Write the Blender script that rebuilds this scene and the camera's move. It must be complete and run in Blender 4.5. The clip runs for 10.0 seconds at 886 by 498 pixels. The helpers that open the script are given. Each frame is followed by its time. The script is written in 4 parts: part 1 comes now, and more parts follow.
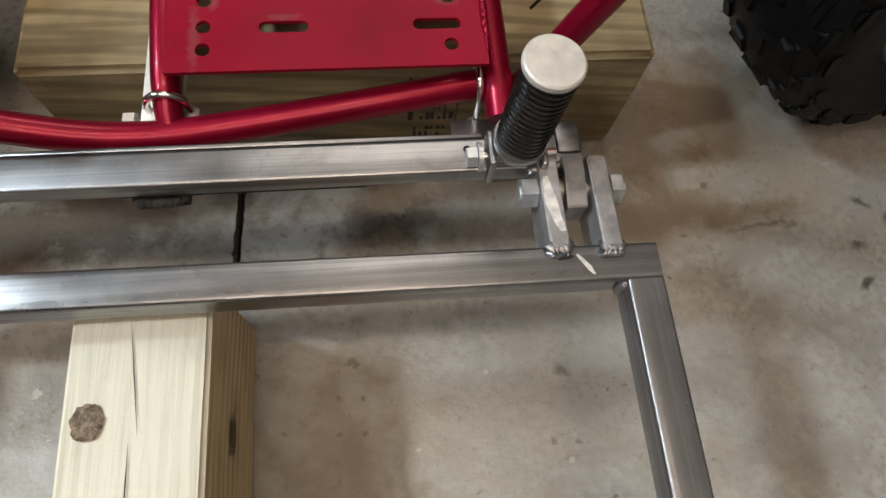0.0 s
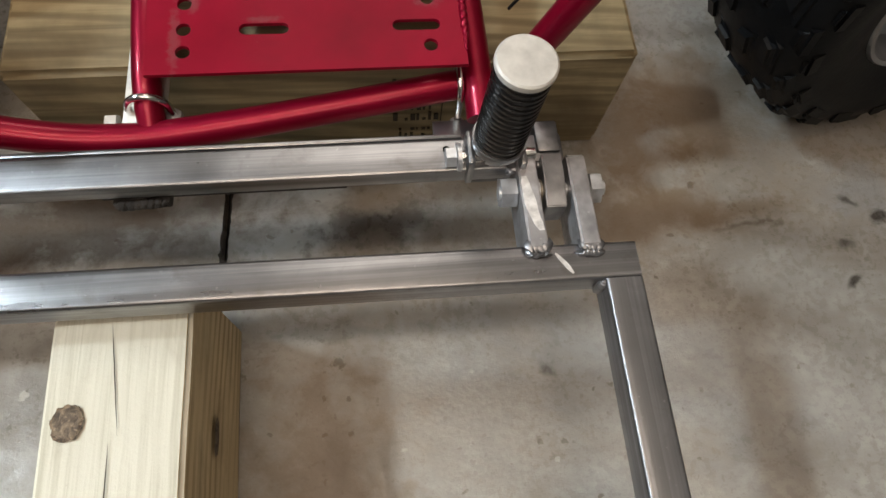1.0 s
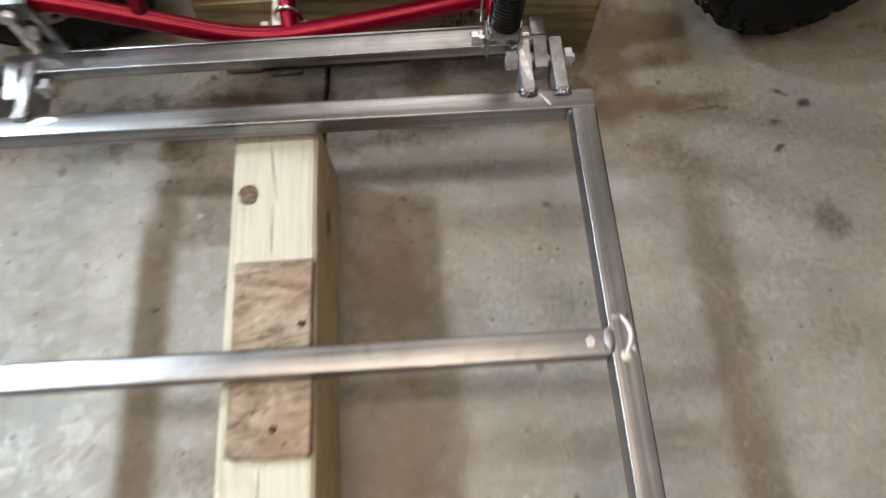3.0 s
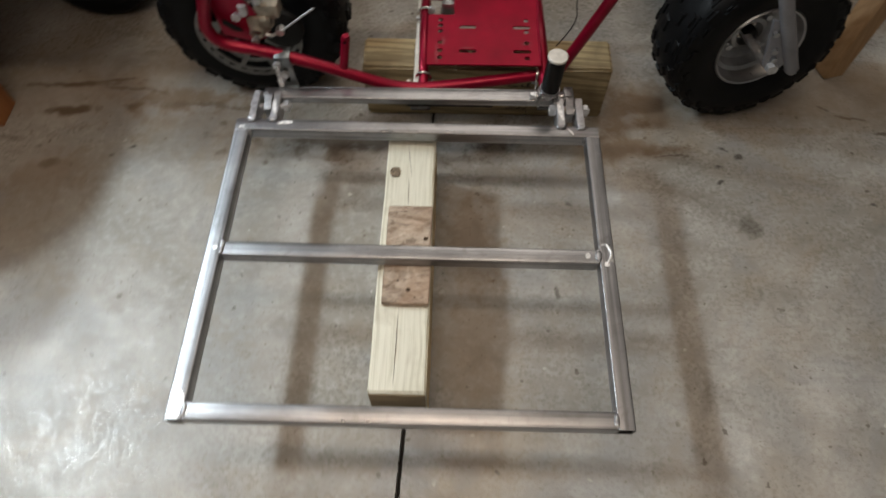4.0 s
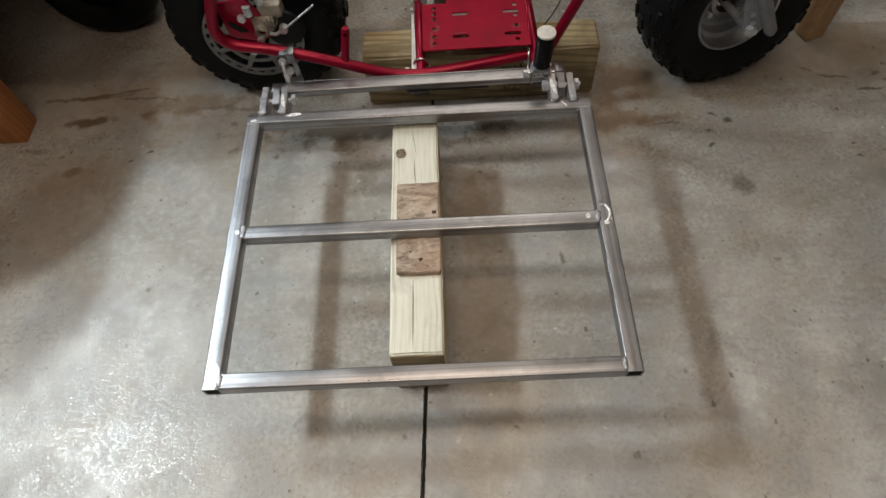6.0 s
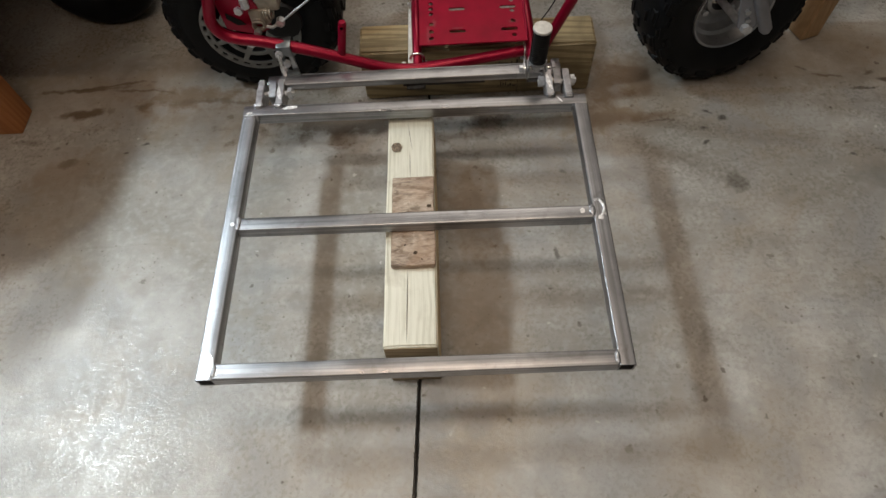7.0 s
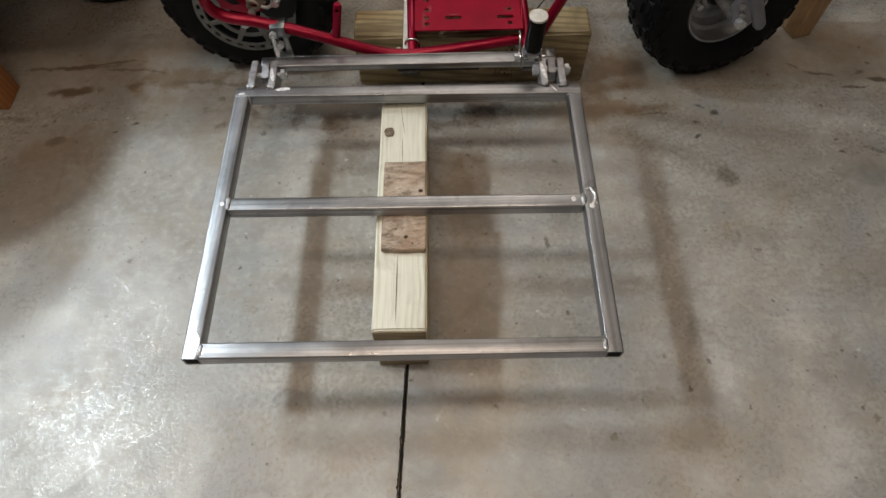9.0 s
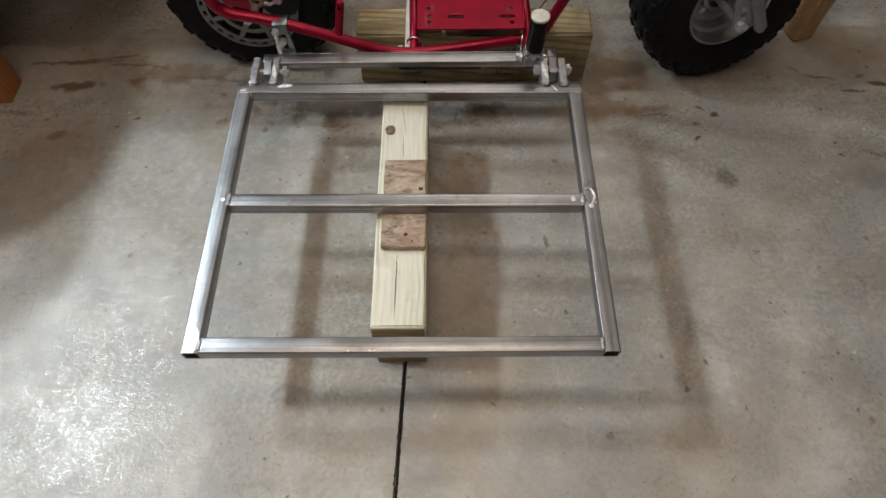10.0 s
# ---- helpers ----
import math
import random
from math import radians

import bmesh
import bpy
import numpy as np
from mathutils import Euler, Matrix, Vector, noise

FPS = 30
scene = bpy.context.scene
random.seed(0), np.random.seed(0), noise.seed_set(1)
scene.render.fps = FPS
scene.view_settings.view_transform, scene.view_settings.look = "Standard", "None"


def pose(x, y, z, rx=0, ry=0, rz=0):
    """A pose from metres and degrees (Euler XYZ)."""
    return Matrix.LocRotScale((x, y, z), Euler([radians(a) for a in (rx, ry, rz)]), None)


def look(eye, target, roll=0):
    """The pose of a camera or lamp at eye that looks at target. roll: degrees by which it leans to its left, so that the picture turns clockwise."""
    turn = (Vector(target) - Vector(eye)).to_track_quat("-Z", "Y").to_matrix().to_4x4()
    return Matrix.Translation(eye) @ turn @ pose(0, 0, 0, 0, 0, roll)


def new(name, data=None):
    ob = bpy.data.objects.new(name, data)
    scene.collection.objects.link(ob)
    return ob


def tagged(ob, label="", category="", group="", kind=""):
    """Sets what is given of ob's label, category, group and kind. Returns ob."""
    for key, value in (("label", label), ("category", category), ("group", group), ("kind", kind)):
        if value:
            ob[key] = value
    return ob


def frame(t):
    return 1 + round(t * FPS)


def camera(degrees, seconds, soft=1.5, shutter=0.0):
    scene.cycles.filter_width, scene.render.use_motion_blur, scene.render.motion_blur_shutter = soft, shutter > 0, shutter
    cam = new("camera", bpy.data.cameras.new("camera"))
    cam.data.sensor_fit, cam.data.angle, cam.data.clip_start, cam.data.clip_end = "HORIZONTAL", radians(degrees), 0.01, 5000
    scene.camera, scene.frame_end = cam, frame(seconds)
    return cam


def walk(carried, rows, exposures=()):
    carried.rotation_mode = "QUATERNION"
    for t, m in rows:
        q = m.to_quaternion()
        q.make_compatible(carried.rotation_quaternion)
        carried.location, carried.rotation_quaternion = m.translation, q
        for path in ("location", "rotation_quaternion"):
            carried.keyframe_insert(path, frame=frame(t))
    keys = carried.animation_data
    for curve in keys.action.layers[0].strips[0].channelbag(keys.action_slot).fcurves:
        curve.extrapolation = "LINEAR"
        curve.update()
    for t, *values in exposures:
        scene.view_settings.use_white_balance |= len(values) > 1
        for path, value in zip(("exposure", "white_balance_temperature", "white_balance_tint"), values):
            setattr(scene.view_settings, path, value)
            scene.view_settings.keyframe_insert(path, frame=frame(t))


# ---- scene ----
cam = camera(71.5, 10.0, shutter=0.4)
EXPO = -0.17
PATH = [
    (0, (0.478, 0.411, 0.548), (0.676, 1.116, -1.313), 11.3),
    (0.5, (0.491, 0.409, 0.548), (0.68, 1.114, -1.314), 10.4),
    (1, (0.493, 0.408, 0.55), (0.684, 1.119, -1.31), 10.4),
    (1.5, (0.492, 0.403, 0.551), (0.679, 1.106, -1.312), 10.4),
    (2, (0.505, 0.397, 0.554), (0.701, 1.117, -1.302), 10.2),
    (2.3, (0.514, 0.377, 0.571), (0.686, 1.121, -1.277), 8.8),
    (2.5, (0.524, 0.343, 0.599), (0.648, 1.059, -1.264), 7.9),
    (2.7, (0.517, 0.282, 0.628), (0.56, 0.991, -1.242), -0.4),
    (3.8, (0.395, -0.15, 1.037), (0.404, 0.76, -0.743), -1.8),
    (4, (0.4, -0.207, 1.052), (0.366, 0.773, -0.691), -0.6),
    (4.2, (0.422, -0.261, 1.042), (0.327, 0.716, -0.701), -1.1),
    (4.5, (0.457, -0.285, 1.058), (0.284, 0.623, -0.715), -7.8),
    (4.7, (0.455, -0.285, 1.068), (0.329, 0.695, -0.671), -5.4),
    (5, (0.442, -0.3, 1.076), (0.335, 0.743, -0.627), -5.7),
    (5.5, (0.406, -0.302, 1.071), (0.336, 0.707, -0.654), -4.9),
    (6, (0.397, -0.293, 1.072), (0.34, 0.71, -0.657), -5.7),
    (7.5, (0.401, -0.306, 1.069), (0.361, 0.692, -0.664), -4.2),
    (8, (0.398, -0.305, 1.067), (0.373, 0.694, -0.665), -3.4),
    (8.5, (0.4, -0.309, 1.064), (0.416, 0.696, -0.665), -0.8),
    (9, (0.397, -0.319, 1.059), (0.386, 0.67, -0.679), -1.6),
    (9.5, (0.397, -0.322, 1.063), (0.384, 0.656, -0.682), -1.1),
    (10, (0.397, -0.323, 1.062), (0.388, 0.664, -0.678), -0.8),
]
walk(cam, [(t, look(eye, target, roll)) for t, eye, target, roll in PATH], exposures=[(0.0, EXPO + 0.34), (1.0, EXPO + 0.36), (2.1, EXPO + 0.40), (2.5, EXPO + 0.56), (3.8, EXPO - 0.04), (5.0, EXPO - 0.02), (5.5, EXPO + 0.06), (6.2, EXPO - 0.01), (8.0, EXPO + 0.0), (9.2, EXPO - 0.05), (10.0, EXPO - 0.05)])

# ---- light: a cool tube lamp on one side, a warm one overhead, bounced off the room, plus two added fills ----
world = bpy.data.worlds.new("world")
world.use_nodes = True
world.node_tree.nodes["Background"].inputs["Color"].default_value = (0.05, 0.05, 0.05, 1)
scene.world = world


def area_lamp(name, at, sx, sy, watts, colour, aim=None, spread=180):
    data = bpy.data.lights.new(name, "AREA")
    data.shape, data.size, data.size_y, data.energy, data.color = "RECTANGLE", sx, sy, watts, colour
    data.spread = radians(spread)
    ob = new(name, data)
    ob.matrix_world = pose(*at) if aim is None else look(at, aim)
    return ob


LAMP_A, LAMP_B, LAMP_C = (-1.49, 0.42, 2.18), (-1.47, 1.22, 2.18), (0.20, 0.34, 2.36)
# unseen wide fill panel, added to brighten the floor at the front
FILL_D = (0.15, -0.80, 2.38)
# unseen uplight, added so the steel has a bright ceiling to reflect
UP_FILL_E = (0.95, 0.75, 2.30)
LAMP_F = (0.60, 2.40, 2.45)
area_lamp("lamp_near", LAMP_A, 0.20, 0.32, 20, (0.84, 0.95, 1.0), (0.0, -0.35, 0.0), 92)
area_lamp("lamp_back", LAMP_B, 0.26, 0.28, 20, (0.82, 0.94, 1.0), (0.75, -0.20, 0.0), 98)
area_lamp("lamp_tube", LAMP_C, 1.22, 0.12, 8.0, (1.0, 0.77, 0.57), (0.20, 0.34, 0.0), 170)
area_lamp("lamp_panel", FILL_D, 1.5, 0.8, 12.5, (1.0, 0.81, 0.65), (0.15, -0.80, 0.0), 115)
area_lamp("lamp_rear", LAMP_F, 1.4, 0.9, 13, (1.0, 0.89, 0.77), (0.60, 2.40, 0.0), 150)
area_lamp("lamp_up", UP_FILL_E, 0.5, 0.5, 15, (1.0, 0.89, 0.78), (UP_FILL_E[0], UP_FILL_E[1], 4.0))








# ---- materials ----
class Nodes:
    def __init__(self, name):
        self.mat = bpy.data.materials.new(name)
        self.mat.use_nodes = True
        self.t = self.mat.node_tree
        self.bsdf = self.t.nodes["Principled BSDF"]
        self.co = self.t.nodes.new("ShaderNodeTexCoord").outputs["Object"]

    def node(self, kind, ins=(), **props):
        n = self.t.nodes.new("ShaderNode" + kind)
        for k, v in props.items():
            setattr(n, k, v)
        for k, v in dict(ins).items():
            if hasattr(v, "is_linked"):
                self.t.links.new(v, n.inputs[k])
            else:
                n.inputs[k].default_value = v
        return n

    def scaled(self, s, co=None):
        return self.node("Mapping", {"Vector": co or self.co, "Scale": s}).outputs[0]

    def noise(self, scale, co=None, detail=4.0, rough=0.55, distort=0.0):
        return self.node("TexNoise", {"Vector": co or self.co, "Scale": scale, "Detail": detail, "Roughness": rough, "Distortion": distort}).outputs["Fac"]

    def ramp(self, fac, *stops):
        n = self.node("ValToRGB", {"Fac": fac})
        e = n.color_ramp.elements
        while len(e) < len(stops):
            e.new(0.5)
        for el, (p, c) in zip(e, stops):
            el.position = p
            el.color = (c, c, c, 1) if isinstance(c, (int, float)) else (*c, 1)
        return n.outputs["Color"]

    def mix(self, fac, a, b, mode="MIX"):
        n = self.node("Mix", data_type="RGBA", blend_type=mode)
        for sock, v in ((n.inputs[0], fac), (n.inputs[6], a), (n.inputs[7], b)):
            if hasattr(v, "is_linked"):
                self.t.links.new(v, sock)
            else:
                sock.default_value = (*v, 1) if isinstance(v, tuple) else v
        return n.outputs[2]

    def maths(self, op, a, b=0.0, clamp=False):
        n = self.node("Math", {0: a, 1: b}, operation=op)
        n.use_clamp = clamp
        return n.outputs[0]

    def bump(self, h, strength, dist=0.002, prev=None):
        ins = {"Height": h, "Strength": strength, "Distance": dist}
        if prev is not None:
            ins["Normal"] = prev
        return self.node("Bump", ins).outputs[0]

    def out(self, color=None, rough=None, metal=None, normal=None, **more):
        for k, v in (("Base Color", color), ("Roughness", rough), ("Metallic", metal), ("Normal", normal), *more.items()):
            if v is None:
                continue
            k = k.replace("_", " ")
            if hasattr(v, "is_linked"):
                self.t.links.new(v, self.bsdf.inputs[k])
            else:
                self.bsdf.inputs[k].default_value = (*v, 1) if isinstance(v, tuple) else v
        return self.mat


def steel(name, stretch, base=0.52, rough=0.36, tint=(0.965, 0.975, 1.025), metal=1.0):
    n = Nodes(name)
    grain = n.noise(1.0, n.scaled(stretch), 3, 0.6)
    bands = n.noise(1.0, n.scaled(tuple(0.55 * s if s > 100 else 0.35 * s for s in stretch)), 3, 0.6, 0.3)
    blot = n.noise(9.0, None, 5, 0.6, 0.4)
    smudge = n.noise(38.0, None, 4, 0.65, 0.8)
    rub = n.noise(210.0, None, 3, 0.6)
    scratch = n.noise(1.0, n.scaled(tuple(3 * s for s in stretch)), 2, 0.5)
    col = n.mix(n.ramp(blot, (0.32, 0.0), (0.68, 1.0)), tuple(base * 0.72 * c for c in tint), tuple(base * 1.22 * c for c in tint))
    col = n.mix(n.maths("MULTIPLY", n.ramp(bands, (0.40, 1.0), (0.54, 0.0)), 0.60), col, tuple(base * 0.40 * c for c in tint))
    col = n.mix(n.maths("MULTIPLY", n.ramp(grain, (0.35, 1.0), (0.58, 0.0)), 0.45), col, tuple(base * 0.45 * c for c in tint))
    col = n.mix(n.maths("MULTIPLY", n.ramp(smudge, (0.56, 0.0), (0.74, 1.0)), 0.45), col, (base * 0.38, base * 0.34, base * 0.32))
    col = n.mix(n.maths("MULTIPLY", n.ramp(rub, (0.68, 0.0), (0.76, 1.0)), 0.3), col, tuple(min(0.9, base * 1.7) * c for c in tint))
    r = n.maths("ADD", n.maths("MULTIPLY", blot, 0.18), n.maths("MULTIPLY", bands, 0.16))
    r = n.maths("ADD", r, n.maths("MULTIPLY", smudge, 0.16))
    r = n.maths("ADD", r, rough - 0.25)
    return n.out(col, r, metal, n.bump(scratch, 0.10, 0.0006, n.bump(smudge, 0.10, 0.001, n.bump(blot, 0.12, 0.002))))


def wood(name, axis, pale, dark, ring=(0.55, 0.42, 0.24), grey=0.0, scale=1.0, growth=0.7):
    n = Nodes(name)
    s = [70 * scale, 70 * scale, 70 * scale]
    s["xyz".index(axis)] = 2.2
    warp = n.noise(3.0, None, 2)
    base = n.node("Mapping", {"Vector": n.co, "Scale": tuple(s)}).outputs[0]
    grain = n.noise(0.9, base, 2, 0.5, 0.5)
    fine = n.noise(4.0, base, 4, 0.65)
    broad = n.noise(0.28, base, 2, 0.5, 0.8)
    col = n.mix(n.ramp(broad, (0.38, 0.0), (0.62, 1.0)), pale, tuple(0.55 * a + 0.45 * b for a, b in zip(pale, dark)))
    col = n.mix(n.maths("MULTIPLY", n.ramp(grain, (0.52, 0.0), (0.60, 0.9), (0.72, 0.4)), 0.8), col, dark)
    col = n.mix(n.maths("MULTIPLY", n.ramp(fine, (0.45, 0.0), (0.75, 1.0)), 0.4), col, ring)
    stretch = [1.0, 1.0, 1.0]
    stretch["xyz".index(axis)] = 0.10
    lines = n.node("TexWave", {"Vector": n.scaled(tuple(stretch)), "Scale": 40.0 * scale, "Distortion": 13.0, "Detail": 4.0, "Detail Scale": 0.16}, wave_type="BANDS", bands_direction="DIAGONAL").outputs["Fac"]
    col = n.mix(n.maths("MULTIPLY", n.ramp(lines, (0.45, 0.0), (0.95, 1.0)), growth), col, dark)
    stain = n.noise(7.0, None, 5, 0.6, 0.5)
    col = n.mix(n.maths("MULTIPLY", n.ramp(stain, (0.42, 0.0), (0.75, 1.0)), 0.25 + grey), col, tuple(0.45 * c for c in dark))
    col = n.mix(n.maths("MULTIPLY", warp, 0.25), col, tuple(0.9 * c for c in dark))
    return n.out(col, n.maths("ADD", n.maths("MULTIPLY", fine, 0.2), 0.58), 0.0, n.bump(fine, 0.35, 0.0012, n.bump(grain, 0.3, 0.002)))


def pine_face(name, pale, dark, soot, streak=0.75, dirt=0.38):
    """Planed pine: fine growth lines that run along y and drift a little, dents and grey smears."""
    n = Nodes(name)
    drift = n.noise(2.4, n.scaled((3.0, 1.0, 3.0)), 3, 0.55)
    sep = n.node("SeparateXYZ", {0: n.co})
    across = n.maths("ADD", sep.outputs["X"], n.maths("MULTIPLY", sep.outputs["Z"], 0.83))
    wave = n.maths("ADD", n.maths("MULTIPLY", across, 560.0), n.maths("MULTIPLY", drift, 30.0))
    line = n.maths("ADD", n.maths("MULTIPLY", n.maths("SINE", wave), 0.5), 0.5)
    late = n.ramp(line, (0.48, 0.0), (0.92, 1.0), (1.0, 0.75))
    zone = n.ramp(n.noise(11.0, n.scaled((1.0, 0.22, 1.0)), 3, 0.6), (0.40, 0.12), (0.60, 1.0))
    fibre = n.noise(1.0, n.scaled((420, 9, 420)), 4, 0.65)
    smear = n.noise(16.0, n.scaled((1.0, 0.6, 1.0)), 5, 0.65, 0.6)
    dent = n.noise(140.0, None, 4, 0.7)
    col = n.mix(n.ramp(n.noise(5.0, None, 3), (0.35, 0.0), (0.65, 1.0)), pale, tuple(0.80 * a + 0.20 * b for a, b in zip(pale, dark)))
    col = n.mix(n.maths("MULTIPLY", n.maths("MULTIPLY", late, zone), streak), col, dark)
    col = n.mix(n.maths("MULTIPLY", n.ramp(fibre, (0.50, 0.0), (0.72, 1.0)), 0.5 * streak), col, dark)
    col = n.mix(n.maths("MULTIPLY", n.ramp(smear, (0.52, 0.0), (0.72, 1.0)), dirt), col, soot)
    col = n.mix(n.maths("MULTIPLY", n.ramp(dent, (0.68, 0.0), (0.76, 1.0)), 0.45), col, soot)
    return n.out(col, n.maths("ADD", n.maths("MULTIPLY", fibre, 0.2), 0.55), 0.0, n.bump(dent, 0.25, 0.0015, n.bump(fibre, 0.30, 0.001, n.bump(line, 0.10, 0.0006))))


def old_board():
    n = Nodes("weathered_board")
    co = n.scaled((16, 42, 42))
    a, b, c = n.noise(1.0, co, 6, 0.68, 1.6), n.noise(3.2, co, 5, 0.7, 0.8), n.noise(11.0, None, 4, 0.6, 0.5)
    col = n.mix(n.ramp(a, (0.34, 0.0), (0.50, 0.5), (0.66, 1.0)), (0.17, 0.125, 0.09), (0.54, 0.44, 0.35))
    col = n.mix(n.maths("MULTIPLY", n.ramp(b, (0.50, 0.0), (0.66, 1.0)), 0.7), col, (0.085, 0.055, 0.035))
    col = n.mix(n.maths("MULTIPLY", n.ramp(c, (0.46, 0.0), (0.62, 1.0)), 0.55), col, (0.27, 0.165, 0.10))
    return n.out(col, 0.8, 0.0, n.bump(a, 0.7, 0.003, n.bump(b, 0.5, 0.001)))


def paint(name, base, rough=0.30, metal=0.35, coat=0.4, worn=(), spec=0.25):
    n = Nodes(name)
    big, small = n.noise(14.0, None, 4), n.noise(260.0, None, 3)
    col = n.mix(n.ramp(big, (0.3, 0.0), (0.75, 1.0)), tuple(0.75 * c for c in base), tuple(1.15 * c for c in base))
    chips = n.ramp(n.noise(75.0, None, 5, 0.7), (0.70, 0.0), (0.74, 1.0))
    col = n.mix(n.maths("MULTIPLY", chips, 0.35), col, (0.25, 0.17, 0.15))
    # bare metal rubbed through beside the bolt holes: x, y, half width, half length
    for x, y, a, b in worn:
        m = n.node("Mapping", {"Vector": n.co, "Location": (x, y, 0.0), "Scale": (a, b, 1.0)}, vector_type="TEXTURE").outputs[0]
        d = n.node("VectorMath", {0: n.node("VectorMath", {0: m, 1: (1.0, 1.0, 0.0)}, operation="MULTIPLY").outputs[0]}, operation="LENGTH").outputs["Value"]
        d = n.maths("ADD", d, n.maths("MULTIPLY", n.maths("SUBTRACT", n.noise(190.0, None, 4, 0.7), 0.5), 2.2))
        col = n.mix(n.maths("MULTIPLY", n.ramp(d, (0.35, 1.0), (1.05, 0.0)), 0.22), col, (0.20, 0.16, 0.16))
    r = n.maths("ADD", n.maths("MULTIPLY", big, 0.16), rough - 0.06)
    return n.out(col, r, metal, n.bump(small, 0.05, 0.0006), Coat_Weight=coat, Coat_Roughness=n.maths("MULTIPLY", n.noise(55.0, None, 4, 0.6), 0.30), Specular_IOR_Level=spec)


def plain(name, base, rough=0.5, metal=0.0, vary=0.35, scale=40.0, relief=0.1, spec=0.5):
    n = Nodes(name)
    a, b = n.noise(scale, None, 5, 0.6), n.noise(scale * 7, None, 3)
    col = n.mix(n.ramp(a, (0.3, 0.0), (0.7, 1.0)), tuple((1 - vary) * c for c in base), tuple((1 + 0.5 * vary) * c for c in base))
    return n.out(col, n.maths("ADD", n.maths("MULTIPLY", a, 0.25), rough - 0.12), metal, n.bump(b, relief, 0.001), Specular_IOR_Level=spec)


def concrete():
    n = Nodes("sealed_concrete")
    xy = n.co
    cloud, mid, fine = n.noise(1.6, xy, 5, 0.6, 0.6), n.noise(7.5, xy, 6, 0.62, 0.3), n.noise(60.0, xy, 4, 0.65)
    grit = n.noise(420.0, xy, 2, 0.6)
    col = n.mix(n.ramp(cloud, (0.38, 0.0), (0.62, 1.0)), (0.245, 0.232, 0.210), (0.455, 0.446, 0.424))
    col = n.mix(n.maths("MULTIPLY", n.ramp(mid, (0.40, 0.0), (0.66, 1.0)), 0.72), col, (0.205, 0.187, 0.158))
    col = n.mix(n.maths("MULTIPLY", n.ramp(fine, (0.48, 0.0), (0.70, 1.0)), 0.36), col, (0.50, 0.488, 0.462))
    pore = n.noise(240.0, xy, 3, 0.7)
    col = n.mix(n.maths("MULTIPLY", n.ramp(pore, (0.56, 0.0), (0.70, 1.0)), 0.40), col, (0.15, 0.135, 0.115))
    tan = n.noise(3.4, xy, 5, 0.62, 0.5)
    col = n.mix(n.maths("MULTIPLY", n.ramp(tan, (0.48, 0.0), (0.62, 1.0)), 0.46), col, (0.268, 0.214, 0.155))
    slate, smear = n.noise(4.6, xy, 5, 0.6, 0.7), n.noise(15.0, xy, 3, 0.55, 0.9)
    col = n.mix(n.maths("MULTIPLY", n.ramp(slate, (0.50, 0.0), (0.64, 1.0)), 0.50), col, (0.222, 0.226, 0.232))
    col = n.mix(n.maths("MULTIPLY", n.ramp(smear, (0.56, 0.0), (0.72, 1.0)), 0.42), col, (0.165, 0.155, 0.142))
    # specks and chips, each cell holding one or none
    ragged = n.noise(190.0, xy, 4, 0.7)
    bent = n.node("Mix", {0: 0.014}, data_type="VECTOR")
    n.t.links.new(xy, bent.inputs[4])
    n.t.links.new(n.node("TexNoise", {"Vector": xy, "Scale": 75.0, "Detail": 3.0}).outputs["Color"], bent.inputs[5])
    for scale, size, share, power, tone in ((9.0, 0.060, 0.07, 0.7, (0.10, 0.082, 0.062)), (21.0, 0.075, 0.08, 0.75, (0.07, 0.055, 0.042)), (44.0, 0.09, 0.10, 0.65, (0.10, 0.078, 0.056)), (90.0, 0.15, 0.16, 0.4, (0.14, 0.12, 0.10)), (16.0, 0.05, 0.06, 0.5, (0.62, 0.60, 0.56))):
        v = n.node("TexVoronoi", {"Vector": bent.outputs[1], "Scale": scale, "Randomness": 1.0}, voronoi_dimensions="2D")
        pick = n.node("SeparateColor", {0: v.outputs["Color"]})
        d = n.maths("ADD", v.outputs["Distance"], n.maths("MULTIPLY", n.maths("SUBTRACT", ragged, 0.5), size * 3.4))
        d = n.maths("ADD", d, n.maths("MULTIPLY", pick.outputs[1], size * 0.7))
        here = n.maths("LESS_THAN", pick.outputs[0], share)
        col = n.mix(n.maths("MULTIPLY", n.ramp(d, (size, 1.0), (size * 1.4, 0.0)), n.maths("MULTIPLY", here, power)), col, tone)
    # worn sealer in flakes, and faint drag marks
    haze = n.noise(24.0, xy, 6, 0.68, 0.2)
    flake = n.noise(118.0, xy, 5, 0.72)
    col = n.mix(n.maths("MULTIPLY", n.ramp(haze, (0.50, 0.0), (0.66, 1.0)), 0.26), col, (0.195, 0.175, 0.15))
    drag = n.noise(1.0, n.node("Mapping", {"Vector": xy, "Rotation": (0, 0, 0.25), "Scale": (4.0, 46.0, 1.0)}).outputs[0], 4, 0.65)
    col = n.mix(n.maths("MULTIPLY", n.ramp(drag, (0.58, 0.0), (0.74, 1.0)), 0.30), col, (0.17, 0.145, 0.115))
    # stains and painted shade, each with a place of its own: x, y, half length, half width, turn, strength, tone
    warped = n.node("Mix", {0: 0.035}, data_type="VECTOR")
    n.t.links.new(xy, warped.inputs[4])
    n.t.links.new(n.node("TexNoise", {"Vector": xy, "Scale": 16.0, "Detail": 4.0}).outputs["Color"], warped.inputs[5])
    dull = None
